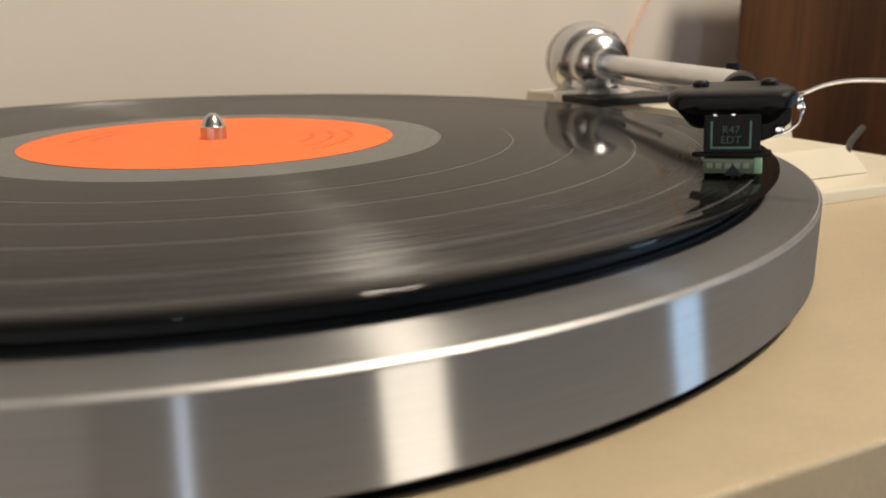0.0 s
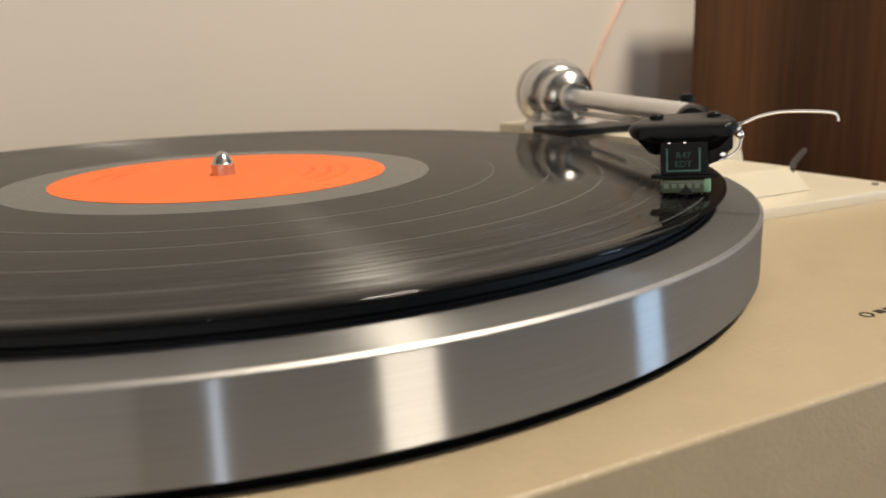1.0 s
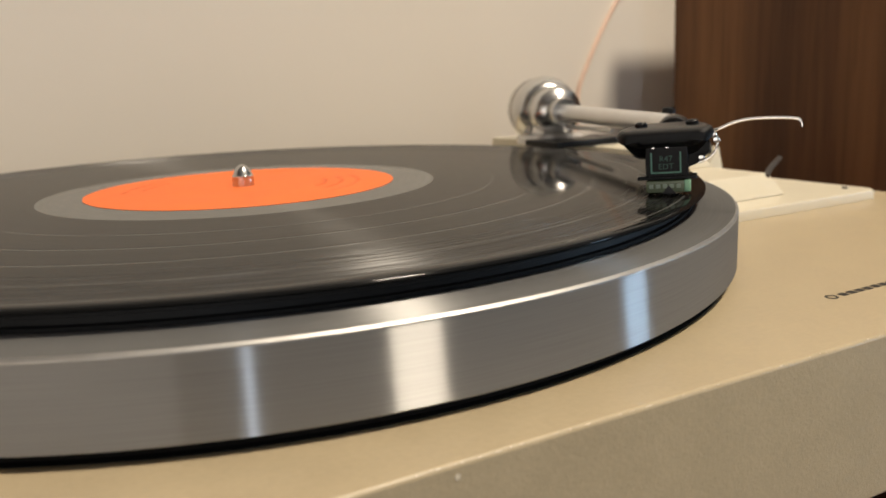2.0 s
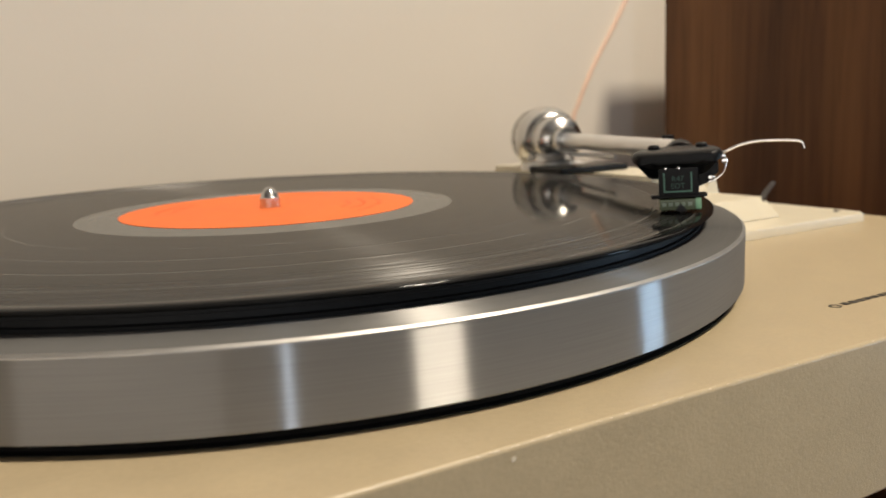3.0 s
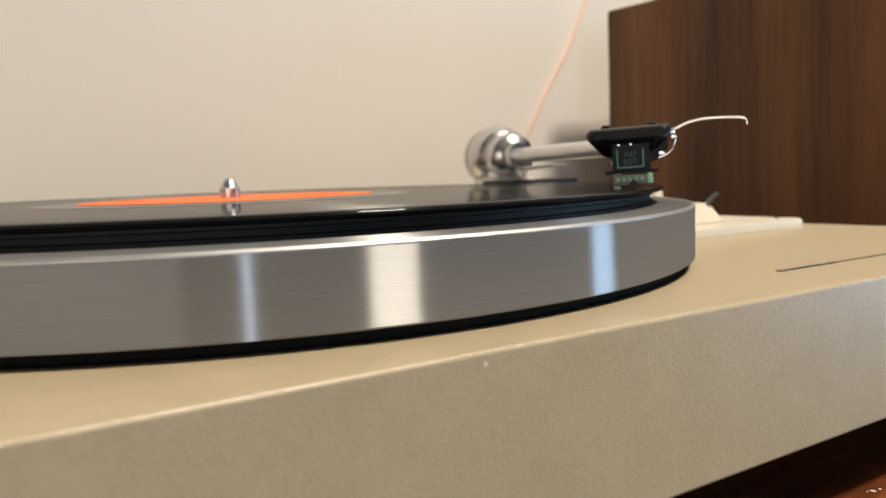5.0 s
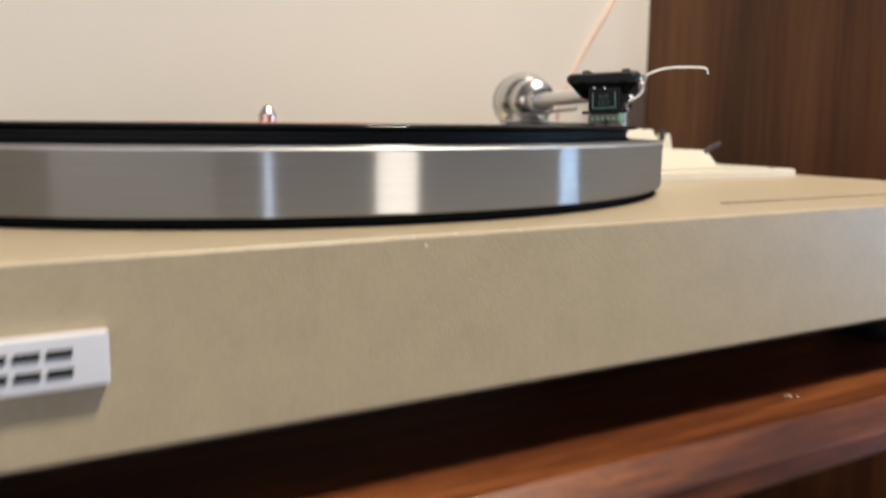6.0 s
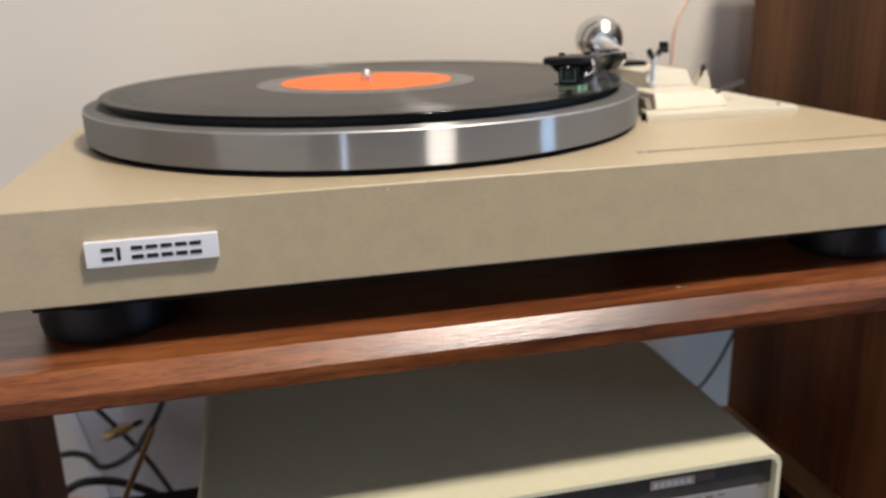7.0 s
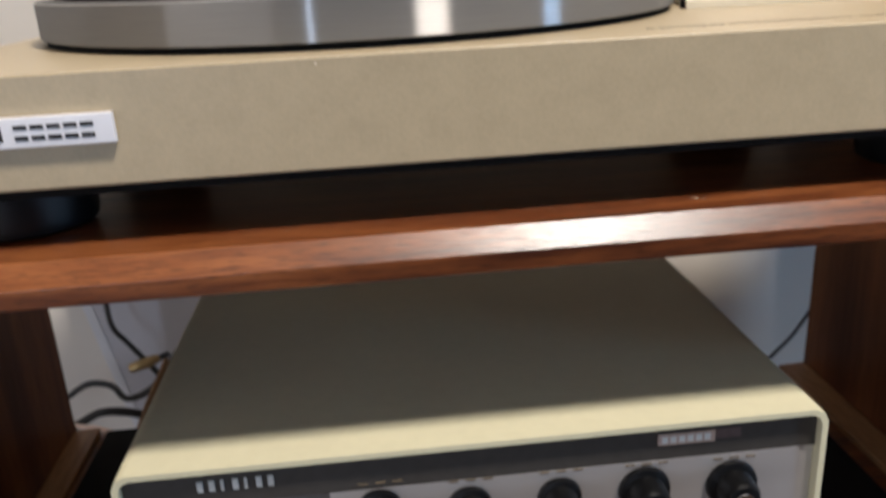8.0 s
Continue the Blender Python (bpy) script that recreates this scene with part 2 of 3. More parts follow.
WALNUT = wood("walnut_veneer", ((0.070, 0.027, 0.009), (0.118, 0.049, 0.017), (0.190, 0.086, 0.031)), "z", 0.6, 18, 300, 0.06, 0.84, 0.0, 0.3)
PANEL_WOOD = wood("mahogany_panel", ((0.080, 0.024, 0.010), (0.145, 0.046, 0.017), (0.220, 0.078, 0.028)), "z", 0.40, 30, 900, 0.08, 0.75, 0.0, 0.3)
MAHOGANY = wood("mahogany_wood", ((0.062, 0.017, 0.007), (0.165, 0.048, 0.014), (0.285, 0.096, 0.029)), "x", 0.32, 60, 1500, 0.12, 0.55, 0.62)
# lightened so that the battens look lit under the shelf
LIT_WOOD = wood("lit_brown_batten", ((0.26, 0.125, 0.055), (0.38, 0.20, 0.09), (0.46, 0.26, 0.13)), "y", 0.45, 50, 1200, 0.1, 0.7, 0.0, 0.4)
CREAM = material("cream_enamel", (0.64, 0.60, 0.42), 0.6, 0.0, 0.03, 200, bump=0.1, bump_scale=900, spec=0.12)
DARK_PANEL = material("dark_anodised_metal", (0.085, 0.078, 0.072), 0.45, 0.5, 0.1, 200)
GREY_PANEL = material("dull_grey_metal", (0.20, 0.19, 0.18), 0.45, 0.4, 0.08, 160, (0.05, 1, 1))
BRUSHED = material("brushed_panel", (0.62, 0.60, 0.60), 0.34, 0.6, 0.05, 120, (0.05, 1, 1))
BADGE = material("silver_badge", (0.84, 0.83, 0.86), 0.35, 0.10, 0.03, 120)
LABEL_INK = material("faded_brown_ink", (0.76, 0.125, 0.021), 0.6, 0.0, 0.1, 100)
INK = material("black_ink", (0.015, 0.014, 0.014), 0.5, 0.0, 0.1, 100)
INK_AND_SHADE = material("grey_brown_ink_and_shade", (0.17, 0.13, 0.085), 0.5, 0.0, 0.1, 100)
WHITE_INK = material("pale_ink", (0.62, 0.62, 0.60), 0.5, 0.0, 0.1, 100)
GREEN = material("pale_green_print", (0.16, 0.36, 0.26), 0.5, 0.0, 0.1, 100)
DIM_GREEN = material("dim_green_print", (0.06, 0.14, 0.105), 0.5, 0.0, 0.1, 100)
HOLDER_INK = material("holder_print", (0.36, 0.44, 0.32), 0.5, 0.0, 0.1, 100)
BRIGHT_GREEN = material("bright_green_plastic", (0.30, 0.58, 0.36), 0.25, 0.0, 0.1, 100)
STYLUS_GREEN = material("translucent_green_plastic", (0.17, 0.21, 0.12), 0.25, 0.0, 0.1, 100)
WALLPAINT = material("wall_paint", (0.74, 0.69, 0.62), 0.85, 0.0, 0.02, 8, bump=0.15, bump_scale=160)
SIDEPAINT = material("side_wall_paint", (0.30, 0.24, 0.19), 0.85, 0.0, 0.05, 8)
ROOMPAINT = material("far_wall_paint", (0.10, 0.105, 0.115), 0.85, 0.0, 0.05, 8)
PLASTER = material("ceiling_plaster", (0.6, 0.585, 0.56), 0.9, 0.0, 0.02, 8)
FLOORWOOD = material("floor_boards", (0.06, 0.033, 0.017), 0.5, 0.0, 0, 10, (1, 0.1, 1), dark=(0.03, 0.017, 0.009))
WORN = material("worn_pale_paint", (0.72, 0.64, 0.50), 0.5, 0.0, 0.1, 600)
COPPER = material("copper_in_clear_jacket", (0.80, 0.59, 0.47), 0.4, 0.0, 0.1, 300)
PINK_PLATE = material("worn_pink_print", (0.46, 0.34, 0.28), 0.5, 0.0, 0.15, 300)
DULL_PLATE = material("dull_red_print", (0.11, 0.075, 0.07), 0.5, 0.0, 0.2, 300)
TAN = material("tan_cable_jacket", (0.40, 0.24, 0.11), 0.5, 0.0, 0.15, 300)
BRASS = material("worn_brass", (0.42, 0.30, 0.14), 0.35, 0.8, 0.15, 200)
BLACK_CABLE = material("black_cable_jacket", (0.02, 0.02, 0.02), 0.45, 0.0, 0.2, 100)
PALE_SHEET = material("pale_grey_sheet", (0.56, 0.55, 0.58), 0.6, 0.0, 0.05, 40, bump=0.05)
WHITE_PLASTIC = material("white_plastic", (0.74, 0.74, 0.76), 0.4, 0.0, 0.03, 60)

# ---- mesh helpers ----


def link_mesh(name, bm, mat, smooth=35):
    bmesh.ops.recalc_face_normals(bm, faces=bm.faces)
    for f in bm.faces:
        f.smooth = True
    for e in bm.edges:
        if len(e.link_faces) == 2 and e.calc_face_angle(0) > radians(smooth):
            e.smooth = False
    me = bpy.data.meshes.new(name)
    bm.to_mesh(me)
    bm.free()
    me.materials.append(mat)
    ob = new(name, me)
    flat = ob.modifiers.new("flat_faces", "WEIGHTED_NORMAL")
    flat.keep_sharp, flat.weight = True, 80
    return ob


def part(name, bm, mat, parent, label="", smooth=35):
    ob = link_mesh(name, bm, mat, smooth)
    ob.parent = parent
    if parent.type == "EMPTY":
        ob.matrix_parent_inverse = parent.matrix_basis.inverted()
    if label:
        tagged(ob, label)
    return ob


def thing(name, at, label, category, group="", kind=""):
    ob = new(name)
    ob.empty_display_size = 0.02
    ob.matrix_basis = Matrix.Translation(at)
    return tagged(ob, label, category, group, kind)


def box(x0, x1, y0, y1, z0, z1, bevel=0.0, seg=2, bm=None):
    b = bm or bmesh.new()
    made = bmesh.ops.create_cube(b, size=1.0)["verts"]
    for v in made:
        v.co = Vector(((x0 + x1) / 2 + v.co.x * (x1 - x0), (y0 + y1) / 2 + v.co.y * (y1 - y0), (z0 + z1) / 2 + v.co.z * (z1 - z0)))
    if bevel:
        es = {e for v in made for e in v.link_edges}
        bmesh.ops.bevel(b, geom=list(es), offset=bevel, segments=seg, affect="EDGES", profile=0.5)
    return b


def lathe(profile, seg=96, m=None, closed=False):
    """Turns a profile of (radius, height) round the z axis; ends at radius 0 close it."""
    b = bmesh.new()
    rings = []
    for r, z in profile:
        if r < 1e-7:
            rings.append([b.verts.new((0, 0, z))])
        else:
            rings.append([b.verts.new((r * math.cos(2 * math.pi * i / seg), r * math.sin(2 * math.pi * i / seg), z)) for i in range(seg)])
    pairs = list(zip(rings, rings[1:]))
    if closed:
        pairs.append((rings[-1], rings[0]))
    for a, c in pairs:
        for i in range(seg):
            j = (i + 1) % seg
            q = [a[i % len(a)], a[j % len(a)], c[j % len(c)], c[i % len(c)]]
            q = list(dict.fromkeys(q))
            if len(q) > 2:
                b.faces.new(q)
    if m is not None:
        bmesh.ops.transform(b, matrix=m, verts=b.verts)
    return b


def prism(outline, z0, z1, bevel=0.0, m=None, seg=2):
    b = bmesh.new()
    lo = [b.verts.new((x, y, z0)) for x, y in outline]
    hi = [b.verts.new((x, y, z1)) for x, y in outline]
    b.faces.new(lo[::-1])
    top = b.faces.new(hi)
    n = len(lo)
    for i in range(n):
        b.faces.new((lo[i], lo[(i + 1) % n], hi[(i + 1) % n], hi[i]))
    if bevel:
        bmesh.ops.bevel(b, geom=list(top.edges), offset=bevel, segments=seg, affect="EDGES", profile=0.5)
    if m is not None:
        bmesh.ops.transform(b, matrix=m, verts=b.verts)
    return b


def sweep(points, radius, seg=10, steps=8):
    """A round wire along a smooth line through points."""
    P = [Vector(p) for p in points]
    line = []
    for i in range(len(P) - 1):
        a, p, q, c = P[max(i - 1, 0)], P[i], P[i + 1], P[min(i + 2, len(P) - 1)]
        for k in range(steps):
            t = k / steps
            line.append(0.5 * ((2 * p) + (q - a) * t + (2 * a - 5 * p + 4 * q - c) * t * t + (3 * p - a - 3 * q + c) * t ** 3))
    line.append(P[-1])
    b = bmesh.new()
    rings = []
    up = Vector((0.3, 0.5, 0.81))
    for i, p in enumerate(line):
        d = (line[min(i + 1, len(line) - 1)] - line[max(i - 1, 0)]).normalized()
        u = (up - d * up.dot(d)).normalized()
        w = d.cross(u)
        up = u
        rings.append([b.verts.new(p + radius * (math.cos(2 * math.pi * k / seg) * u + math.sin(2 * math.pi * k / seg) * w)) for k in range(seg)])
    for a, c in zip(rings, rings[1:]):
        for k in range(seg):
            b.faces.new((a[k], a[(k + 1) % seg], c[(k + 1) % seg], c[k]))
    b.faces.new(rings[0][::-1])
    b.faces.new(rings[-1])
    return b


def axis_pose(at, direction):
    """A pose whose z axis runs along direction."""
    return Matrix.Translation(at) @ Vector(direction).to_track_quat("Z", "Y").to_matrix().to_4x4()


def structure(name, bm, mat, label, category):
    return tagged(link_mesh(name, bm, mat), label, category, kind="structure")


# ---- room ----
b = box(ROOM_X0 - 0.1, ROOM_X1 + 0.1, WALL_Y, WALL_Y + 0.1, FLOOR_Z, CEIL_Z)
structure("wall_north", b, WALLPAINT, "plain warm white painted wall behind the turntable", "wall")


def wall_with_hole(axis, at, thick, lo, hi, h0, h1, z0, z1):
    b = bmesh.new()
    for u0, u1, w0, w1 in ((lo, h0, FLOOR_Z, CEIL_Z), (h1, hi, FLOOR_Z, CEIL_Z), (h0, h1, FLOOR_Z, z0), (h0, h1, z1, CEIL_Z)):
        if axis == "x":
            box(at, at + thick, u0, u1, w0, w1, bm=b)
        else:
            box(u0, u1, at, at + thick, w0, w1, bm=b)
    return b


structure("wall_west", wall_with_hole("x", ROOM_X0 - 0.1, 0.1, ROOM_Y0, WALL_Y - 0.001, -3.0, -0.8, -0.48, 0.52), SIDEPAINT, "plain brown painted side wall with a wide opening for the added fill light", "wall")
structure("wall_east", wall_with_hole("x", ROOM_X1, 0.1, ROOM_Y0, WALL_Y - 0.001, -1.52, -1.16, -0.46, 0.66), ROOMPAINT, "plain dark taupe wall with a narrow window opening", "wall")
structure("wall_south", wall_with_hole("y", ROOM_Y0 - 0.1, 0.1, ROOM_X0 - 0.1, ROOM_X1 + 0.1, -1.58, -1.22, -0.72, 1.2), ROOMPAINT, "plain dark taupe wall with a narrow tall opening", "wall")
structure("floor", box(ROOM_X0 - 0.1, ROOM_X1 + 0.1, ROOM_Y0 - 0.1, WALL_Y + 0.1, FLOOR_Z - 0.1, FLOOR_Z), FLOORWOOD, "plain brown wooden floor below the rack", "floor")
structure("ceiling", box(ROOM_X0 - 0.1, ROOM_X1 + 0.1, ROOM_Y0 - 0.1, WALL_Y + 0.1, CEIL_Z, CEIL_Z + 0.1), PLASTER, "plain white plaster ceiling", "ceiling")

# ---- rack ----
SHELF_Z = -0.062
rack = thing("wooden_rack", (0.04, -0.07, FLOOR_Z), "reddish brown mahogany rack holding turntable and amplifier", "rack")
SX0, SX1 = -0.262, 0.612
profile = [(0.1250, SHELF_Z), (-0.1835, SHELF_Z), (-0.1842, -0.0622), (-0.1848, -0.0627), (-0.1909, -0.0694), (-0.1913, -0.0699), (-0.1914, -0.0705), (-0.1910, -0.0768), (-0.1903, -0.0774), (0.1250, -0.0774)]
b = bmesh.new()
ends = [[b.verts.new((x, y, z)) for y, z in profile] for x in (SX0, SX1)]
b.faces.new(ends[0])
b.faces.new(ends[1][::-1])
for i in range(len(profile)):
    j = (i + 1) % len(profile)
    b.faces.new((ends[0][i], ends[1][i], ends[1][j], ends[0][j]))
part("top_shelf", b, MAHOGANY, rack, "glossy reddish brown shelf with a bevelled front edge", 20)
for x, y, z, q in ((0.1195, -0.1698, SHELF_Z, 0.0007), (0.1222, -0.1704, SHELF_Z, 0.0004), (0.1178, -0.1691, SHELF_Z, 0.0003)):
    part("scratch", lathe([(0, -0.0001), (q, -0.00005), (q * 1.2, 0.0001), (0, 0.00015)], 7, pose(x, y, z)), WORN, rack)
PANEL_Y1, BOARD_Z = 0.055, -0.268
for x0, x1 in ((-0.238, -0.22), (0.30, 0.318), (0.588, 0.606)):
    part("side_panel", box(x0, x1, -0.190, PANEL_Y1, FLOOR_Z, -0.0775, 0.0008), PANEL_WOOD, rack, "dark reddish brown side panel")
for x0, x1 in ((-0.2199, -0.2030), (0.2800, 0.2999)):
    part("batten", box(x0, x1, -0.186, PANEL_Y1 - 0.002, BOARD_Z + 0.0001, BOARD_Z + 0.005, 0.001), LIT_WOOD, rack, "wooden batten along the side panel, its brown lightened to look lit")
part("lower_board", box(-0.2199, 0.2999, -0.190, PANEL_Y1, BOARD_Z - 0.018, BOARD_Z, 0.0008), MAHOGANY, rack)

# ---- turntable ----
table = thing("turntable", (0, 0, SHELF_Z), "champagne beige record turntable with brushed aluminium platter, standing on the rack", "turntable")
PX0, PX1, PY0, PY1, PZ0 = -0.1755, 0.272, -0.175, 0.176, -0.0396
plinth = part("plinth", box(PX0, PX1, PY0, PY1, PZ0, 0.0, 0.0010, 3), PAINT, table, "champagne beige painted plinth")
part("base_pan", box(PX0 + 0.012, PX1 - 0.012, PY0 + 0.014, PY1 - 0.012, PZ0 - 0.006, PZ0 - 0.0002), RUBBER, table, "black bottom pan")
for x, y in ((-0.140, -0.135), (0.234, -0.135), (-0.140, 0.090), (0.234, 0.090)):
    part("foot", lathe([(0, SHELF_Z), (0.0245, SHELF_Z), (0.0268, SHELF_Z + 0.0015), (0.0276, SHELF_Z + 0.006), (0.0270, PZ0 - 0.0063), (0, PZ0 - 0.0063)], 48, Matrix.Translation((x, y, 0))), GLOSS_BLACK, table, "black rubber-soled foot")
badge = part("badge", box(-0.1374, -0.0877, PY0 - 0.0028, PY0 - 0.0001, -0.0241, -0.0137, 0.0006), BADGE, table, "silver name plate with black bars")
for i in range(7):
    x = -0.1312 + i * 0.00545
    w = 0.0043 if i != 1 else 0.0014
    for z0, z1 in ((-0.0215, -0.0199), (-0.0178, -0.0163)) if i != 1 else ((-0.0215, -0.0163),):
        part("bar", box(x, x + w, PY0 - 0.0031, PY0 - 0.0027, z0, z1), INK, badge)
for x, z, q in ((-0.0187, -0.0024, 0.0005),):
    part("paint_chip", lathe([(0, -0.0001), (q, -0.00005), (q * 1.1, 0.0001), (0, 0.0001)], 7, pose(x, PY0, z, 90, 0, 0)), WORN, plinth)
rng = random.Random(7)
b = bmesh.new()
for i in range(60):
    x = -0.165 + 0.43 * rng.random()
    w, h = rng.uniform(0.0002, 0.0009), rng.uniform(0.00006, 0.00014)
    m = Matrix.Translation((x, PY0 + 0.00026, -0.00026 + rng.uniform(-0.00006, 0.00006))) @ pose(0, 0, 0, 45, 0, 0)
    made = bmesh.ops.create_icosphere(b, subdivisions=1, radius=1.0)["verts"]
    for v in made:
        v.co = m @ Vector((v.co.x * w, v.co.y * h, v.co.z * 0.00007))
tagged(part("worn_edge", b, WORN, plinth), "worn pale flecks along the front edge", kind="stuff")
mark = part("top_print", lathe([(0.0011, 0.00005), (0.0017, 0.00005), (0.0017, 0.00012), (0.0011, 0.00012)], 24, Matrix.Translation((0.1062, -0.1500, 0)), True), INK, table, "small dark printed bars on the plinth top")
for x0, x1, ink, step in ((0.1095, 0.1330, INK, 0.0033), (0.1372, 0.1850, INK_AND_SHADE, 0.0026), (0.1890, 0.2400, INK_AND_SHADE, 0.0024)):
    x = x0
    while x < x1:
        part("print_bar", box(x, x + step * 0.72, -0.1512, -0.1490, 0.00004, 0.00012), ink, mark)
        x += step

# platter
RP, ZQ, ZP = 0.1600, 0.0029, 0.0193
platter = part("platter", lathe([(0.02, ZQ), (RP - 0.0004, ZQ), (RP, ZQ + 0.0004), (RP, ZP - 0.00085), (RP - 0.0009, ZP - 0.00085), (RP - 0.0009, ZP - 0.0012), (0.02, ZP - 0.0012)], 256), ALU, table, "brushed aluminium platter", 30)
part("platter_edge", lathe([(RP, ZP - 0.00084), (RP, ZP - 0.0005), (RP - 0.0005, ZP), (RP - 0.0008, ZP), (RP - 0.0008, ZP - 0.00084)], 256, None, True), EDGE_ALU, platter, "bright chamfered edge", 40)
part("platter_rim", lathe([(RP - 0.00081, ZP - 0.0011), (RP - 0.00081, ZP), (0.149, ZP + 0.0004), (0.1472, ZP + 0.0002), (0.1472, ZP - 0.0011)], 256, None, True), RIM_ALU, platter, "flat turned aluminium rim", 30)
# black ring put in for the shade between platter and plinth
part("gap_shade", lathe([(0.02, 0.0002), (0.1578, 0.0002), (0.1578, 0.0004), (0.1566, 0.0006), (0.1566, ZQ - 0.0001), (0.02, ZQ - 0.0001)], 128), RUBBER, table, "black ring standing for the shade in the gap under the platter")
part("slip_mat", lathe([(0.006, ZP - 0.0008), (0.1462, ZP - 0.0008), (0.1474, ZP + 0.0003), (0.1474, ZP + 0.0011), (0.1466, ZP + 0.0014), (0.1464, ZP + 0.0026), (0.1472, ZP + 0.0029), (0.1472, ZP + 0.0036), (0.1460, ZP + 0.0039), (0.006, ZP + 0.0039)], 192), MAT_RUBBER, platter, "black rubber mat with a ribbed edge", 25)
ZR = 0.0250
part("spindle", lathe([(0, ZR + 0.0074), (0.0006, ZR + 0.00735), (0.0013, ZR + 0.0070), (0.0021, ZR + 0.0062), (0.0028, ZR + 0.0050), (0.0032, ZR + 0.0040), (0.0034, ZR + 0.0036), (0.0036, ZR + 0.0035), (0.0036, 0.018), (0, 0.018)], 40), WEIGHT, platter, "polished steel spindle", 50)

# tonearm
CU = Vector((0.72, 0.69, 0)).normalized()
ARM_B = Vector((0.1800, 0.0660, 0.0388))
HEAD = Vector((0.083, -0.1156, 0))
arm_dir = (ARM_B - Vector((0.1425, -0.0420, 0.0388))).normalized()
neck = HEAD + CU * 0.060 + Vector((0, 0, 0.0378))
arm = part("tonearm", sweep([neck - CU * 0.006, neck, (0.1335, -0.0640, 0.0388), (0.1400, -0.0490, 0.0388), (0.1490, -0.0233, 0.0388), (0.1650, 0.0228, 0.0388), ARM_B], 0.0038, 20), SATIN, table, "satin silver tonearm tube, bent near its head")
part("bearing_housing", lathe([(0, -0.022), (0.0065, -0.022), (0.0070, -0.020), (0.0072, -0.013), (0.0105, -0.0115), (0.0122, -0.0095), (0.0125, -0.0075), (0.0125, 0.004), (0.0115, 0.006), (0, 0.006)], 48, axis_pose(ARM_B, arm_dir)), WEIGHT, arm, "satin chromed bearing housing")
part("counterweight", lathe([(0, 0.0055), (0.0100, 0.0055), (0.0128, 0.0066), (0.0150, 0.0088), (0.0166, 0.0118), (0.0172, 0.0150), (0.0172, 0.019), (0.0164, 0.0195), (0.0164, 0.0215), (0.0170, 0.022), (0.0168, 0.028), (0.0150, 0.031), (0, 0.031)], 64, axis_pose(ARM_B - arm_dir * 0.004, arm_dir)), WEIGHT, arm, "satin chromed round counterweight")
HS = Matrix(((CU.y, CU.x, 0, HEAD.x), (-CU.x, CU.y, 0, HEAD.y), (0, 0, 1, 0), (0, 0, 0, 1))) @ pose(0, 0, 0.0255, 0, -2.5, 0) @ pose(0, 0, -0.0262)
b = bmesh.new()
rows = []
for y, w, top, low in ((-0.0036, 0.0098, 0.0424, 0.0402), (-0.0030, 0.0110, 0.0431, 0.0397), (-0.0015, 0.0121, 0.0436, 0.0391), (0.0010, 0.0127, 0.0438, 0.0386), (0.0028, 0.0127, 0.0438, 0.0382), (0.0040, 0.0127, 0.0438, 0.0362), (0.0060, 0.0126, 0.0438, 0.0352), (0.0120, 0.0120, 0.0437, 0.0350), (0.0240, 0.0098, 0.0434, 0.0360), (0.0340, 0.0070, 0.0430, 0.0364), (0.0420, 0.0056, 0.0424, 0.0358), (0.0500, 0.0052, 0.0418, 0.0346)):
    cross = [(-0.86, top), (-0.95, top - 0.0005), (-1.0, top - 0.0016), (-0.97, top - 0.0030), (-0.66, low + 0.0006), (-0.55, low), (0.55, low), (0.66, low + 0.0006), (0.97, top - 0.0030), (1.0, top - 0.0016), (0.95, top - 0.0005), (0.86, top)]
    rows.append([b.verts.new((w * x - 0.0003, y, max(z, low))) for x, z in cross])
for a, c in zip(rows, rows[1:]):
    for i in range(12):
        b.faces.new((a[i], a[(i + 1) % 12], c[(i + 1) % 12], c[i]))
b.faces.new(rows[0])
b.faces.new(rows[-1])
bmesh.ops.transform(b, matrix=HS, verts=b.verts)
headshell = part("headshell", b, GLOSS_BLACK, arm, "rounded black headshell", 50)
part("collar", lathe([(0.0036, 0), (0.0050, 0.0005), (0.0056, 0.002), (0.0056, 0.012), (0.0050, 0.0135), (0.0036, 0.0135)], 32, axis_pose(neck - CU * 0.0135, CU), True), GLOSS_BLACK, arm)
part("collar_nut", lathe([(0.0036, 0), (0.0050, 0.0003), (0.0054, 0.0012), (0.0054, 0.0045), (0.0046, 0.0060), (0.0036, 0.0062)], 28, axis_pose(neck + CU * 0.0003, CU), True), CHROME, arm, "chromed collar nut")
for x in (-0.0068, 0.0068):
    part("screw", lathe([(0, 0.0452), (0.0012, 0.0451), (0.0017, 0.0446), (0.0017, 0.0425), (0, 0.0425)], 20, HS @ Matrix.Translation((x, 0.0086, 0))), GLOSS_BLACK, arm)


def local(b):
    bmesh.ops.transform(b, matrix=HS, verts=b.verts)
    return b


part("cartridge", local(box(-0.0056, 0.0056, 0.0015, 0.0190, 0.0298, 0.0388, 0.0004)), GLOSS_BLACK, arm, "black phono cartridge with a green printed square")
part("cartridge_flange", local(box(-0.0078, 0.0078, 0.0012, 0.0060, 0.0298, 0.0308, 0.0002, 1)), GLOSS_BLACK, arm)
b = bmesh.new()
for x0, x1, z0, z1 in ((-0.0042, -0.0038, 0.0318, 0.0372), (0.0034, 0.0038, 0.0318, 0.0372), (-0.0042, 0.0038, 0.0315, 0.0319)):
    box(x0, x1, 0.0013, 0.0016, z0, z1, bm=b)
bmesh.ops.transform(b, matrix=HS, verts=b.verts)
part("print_frame", b, GREEN, arm, "pale green printed frame")
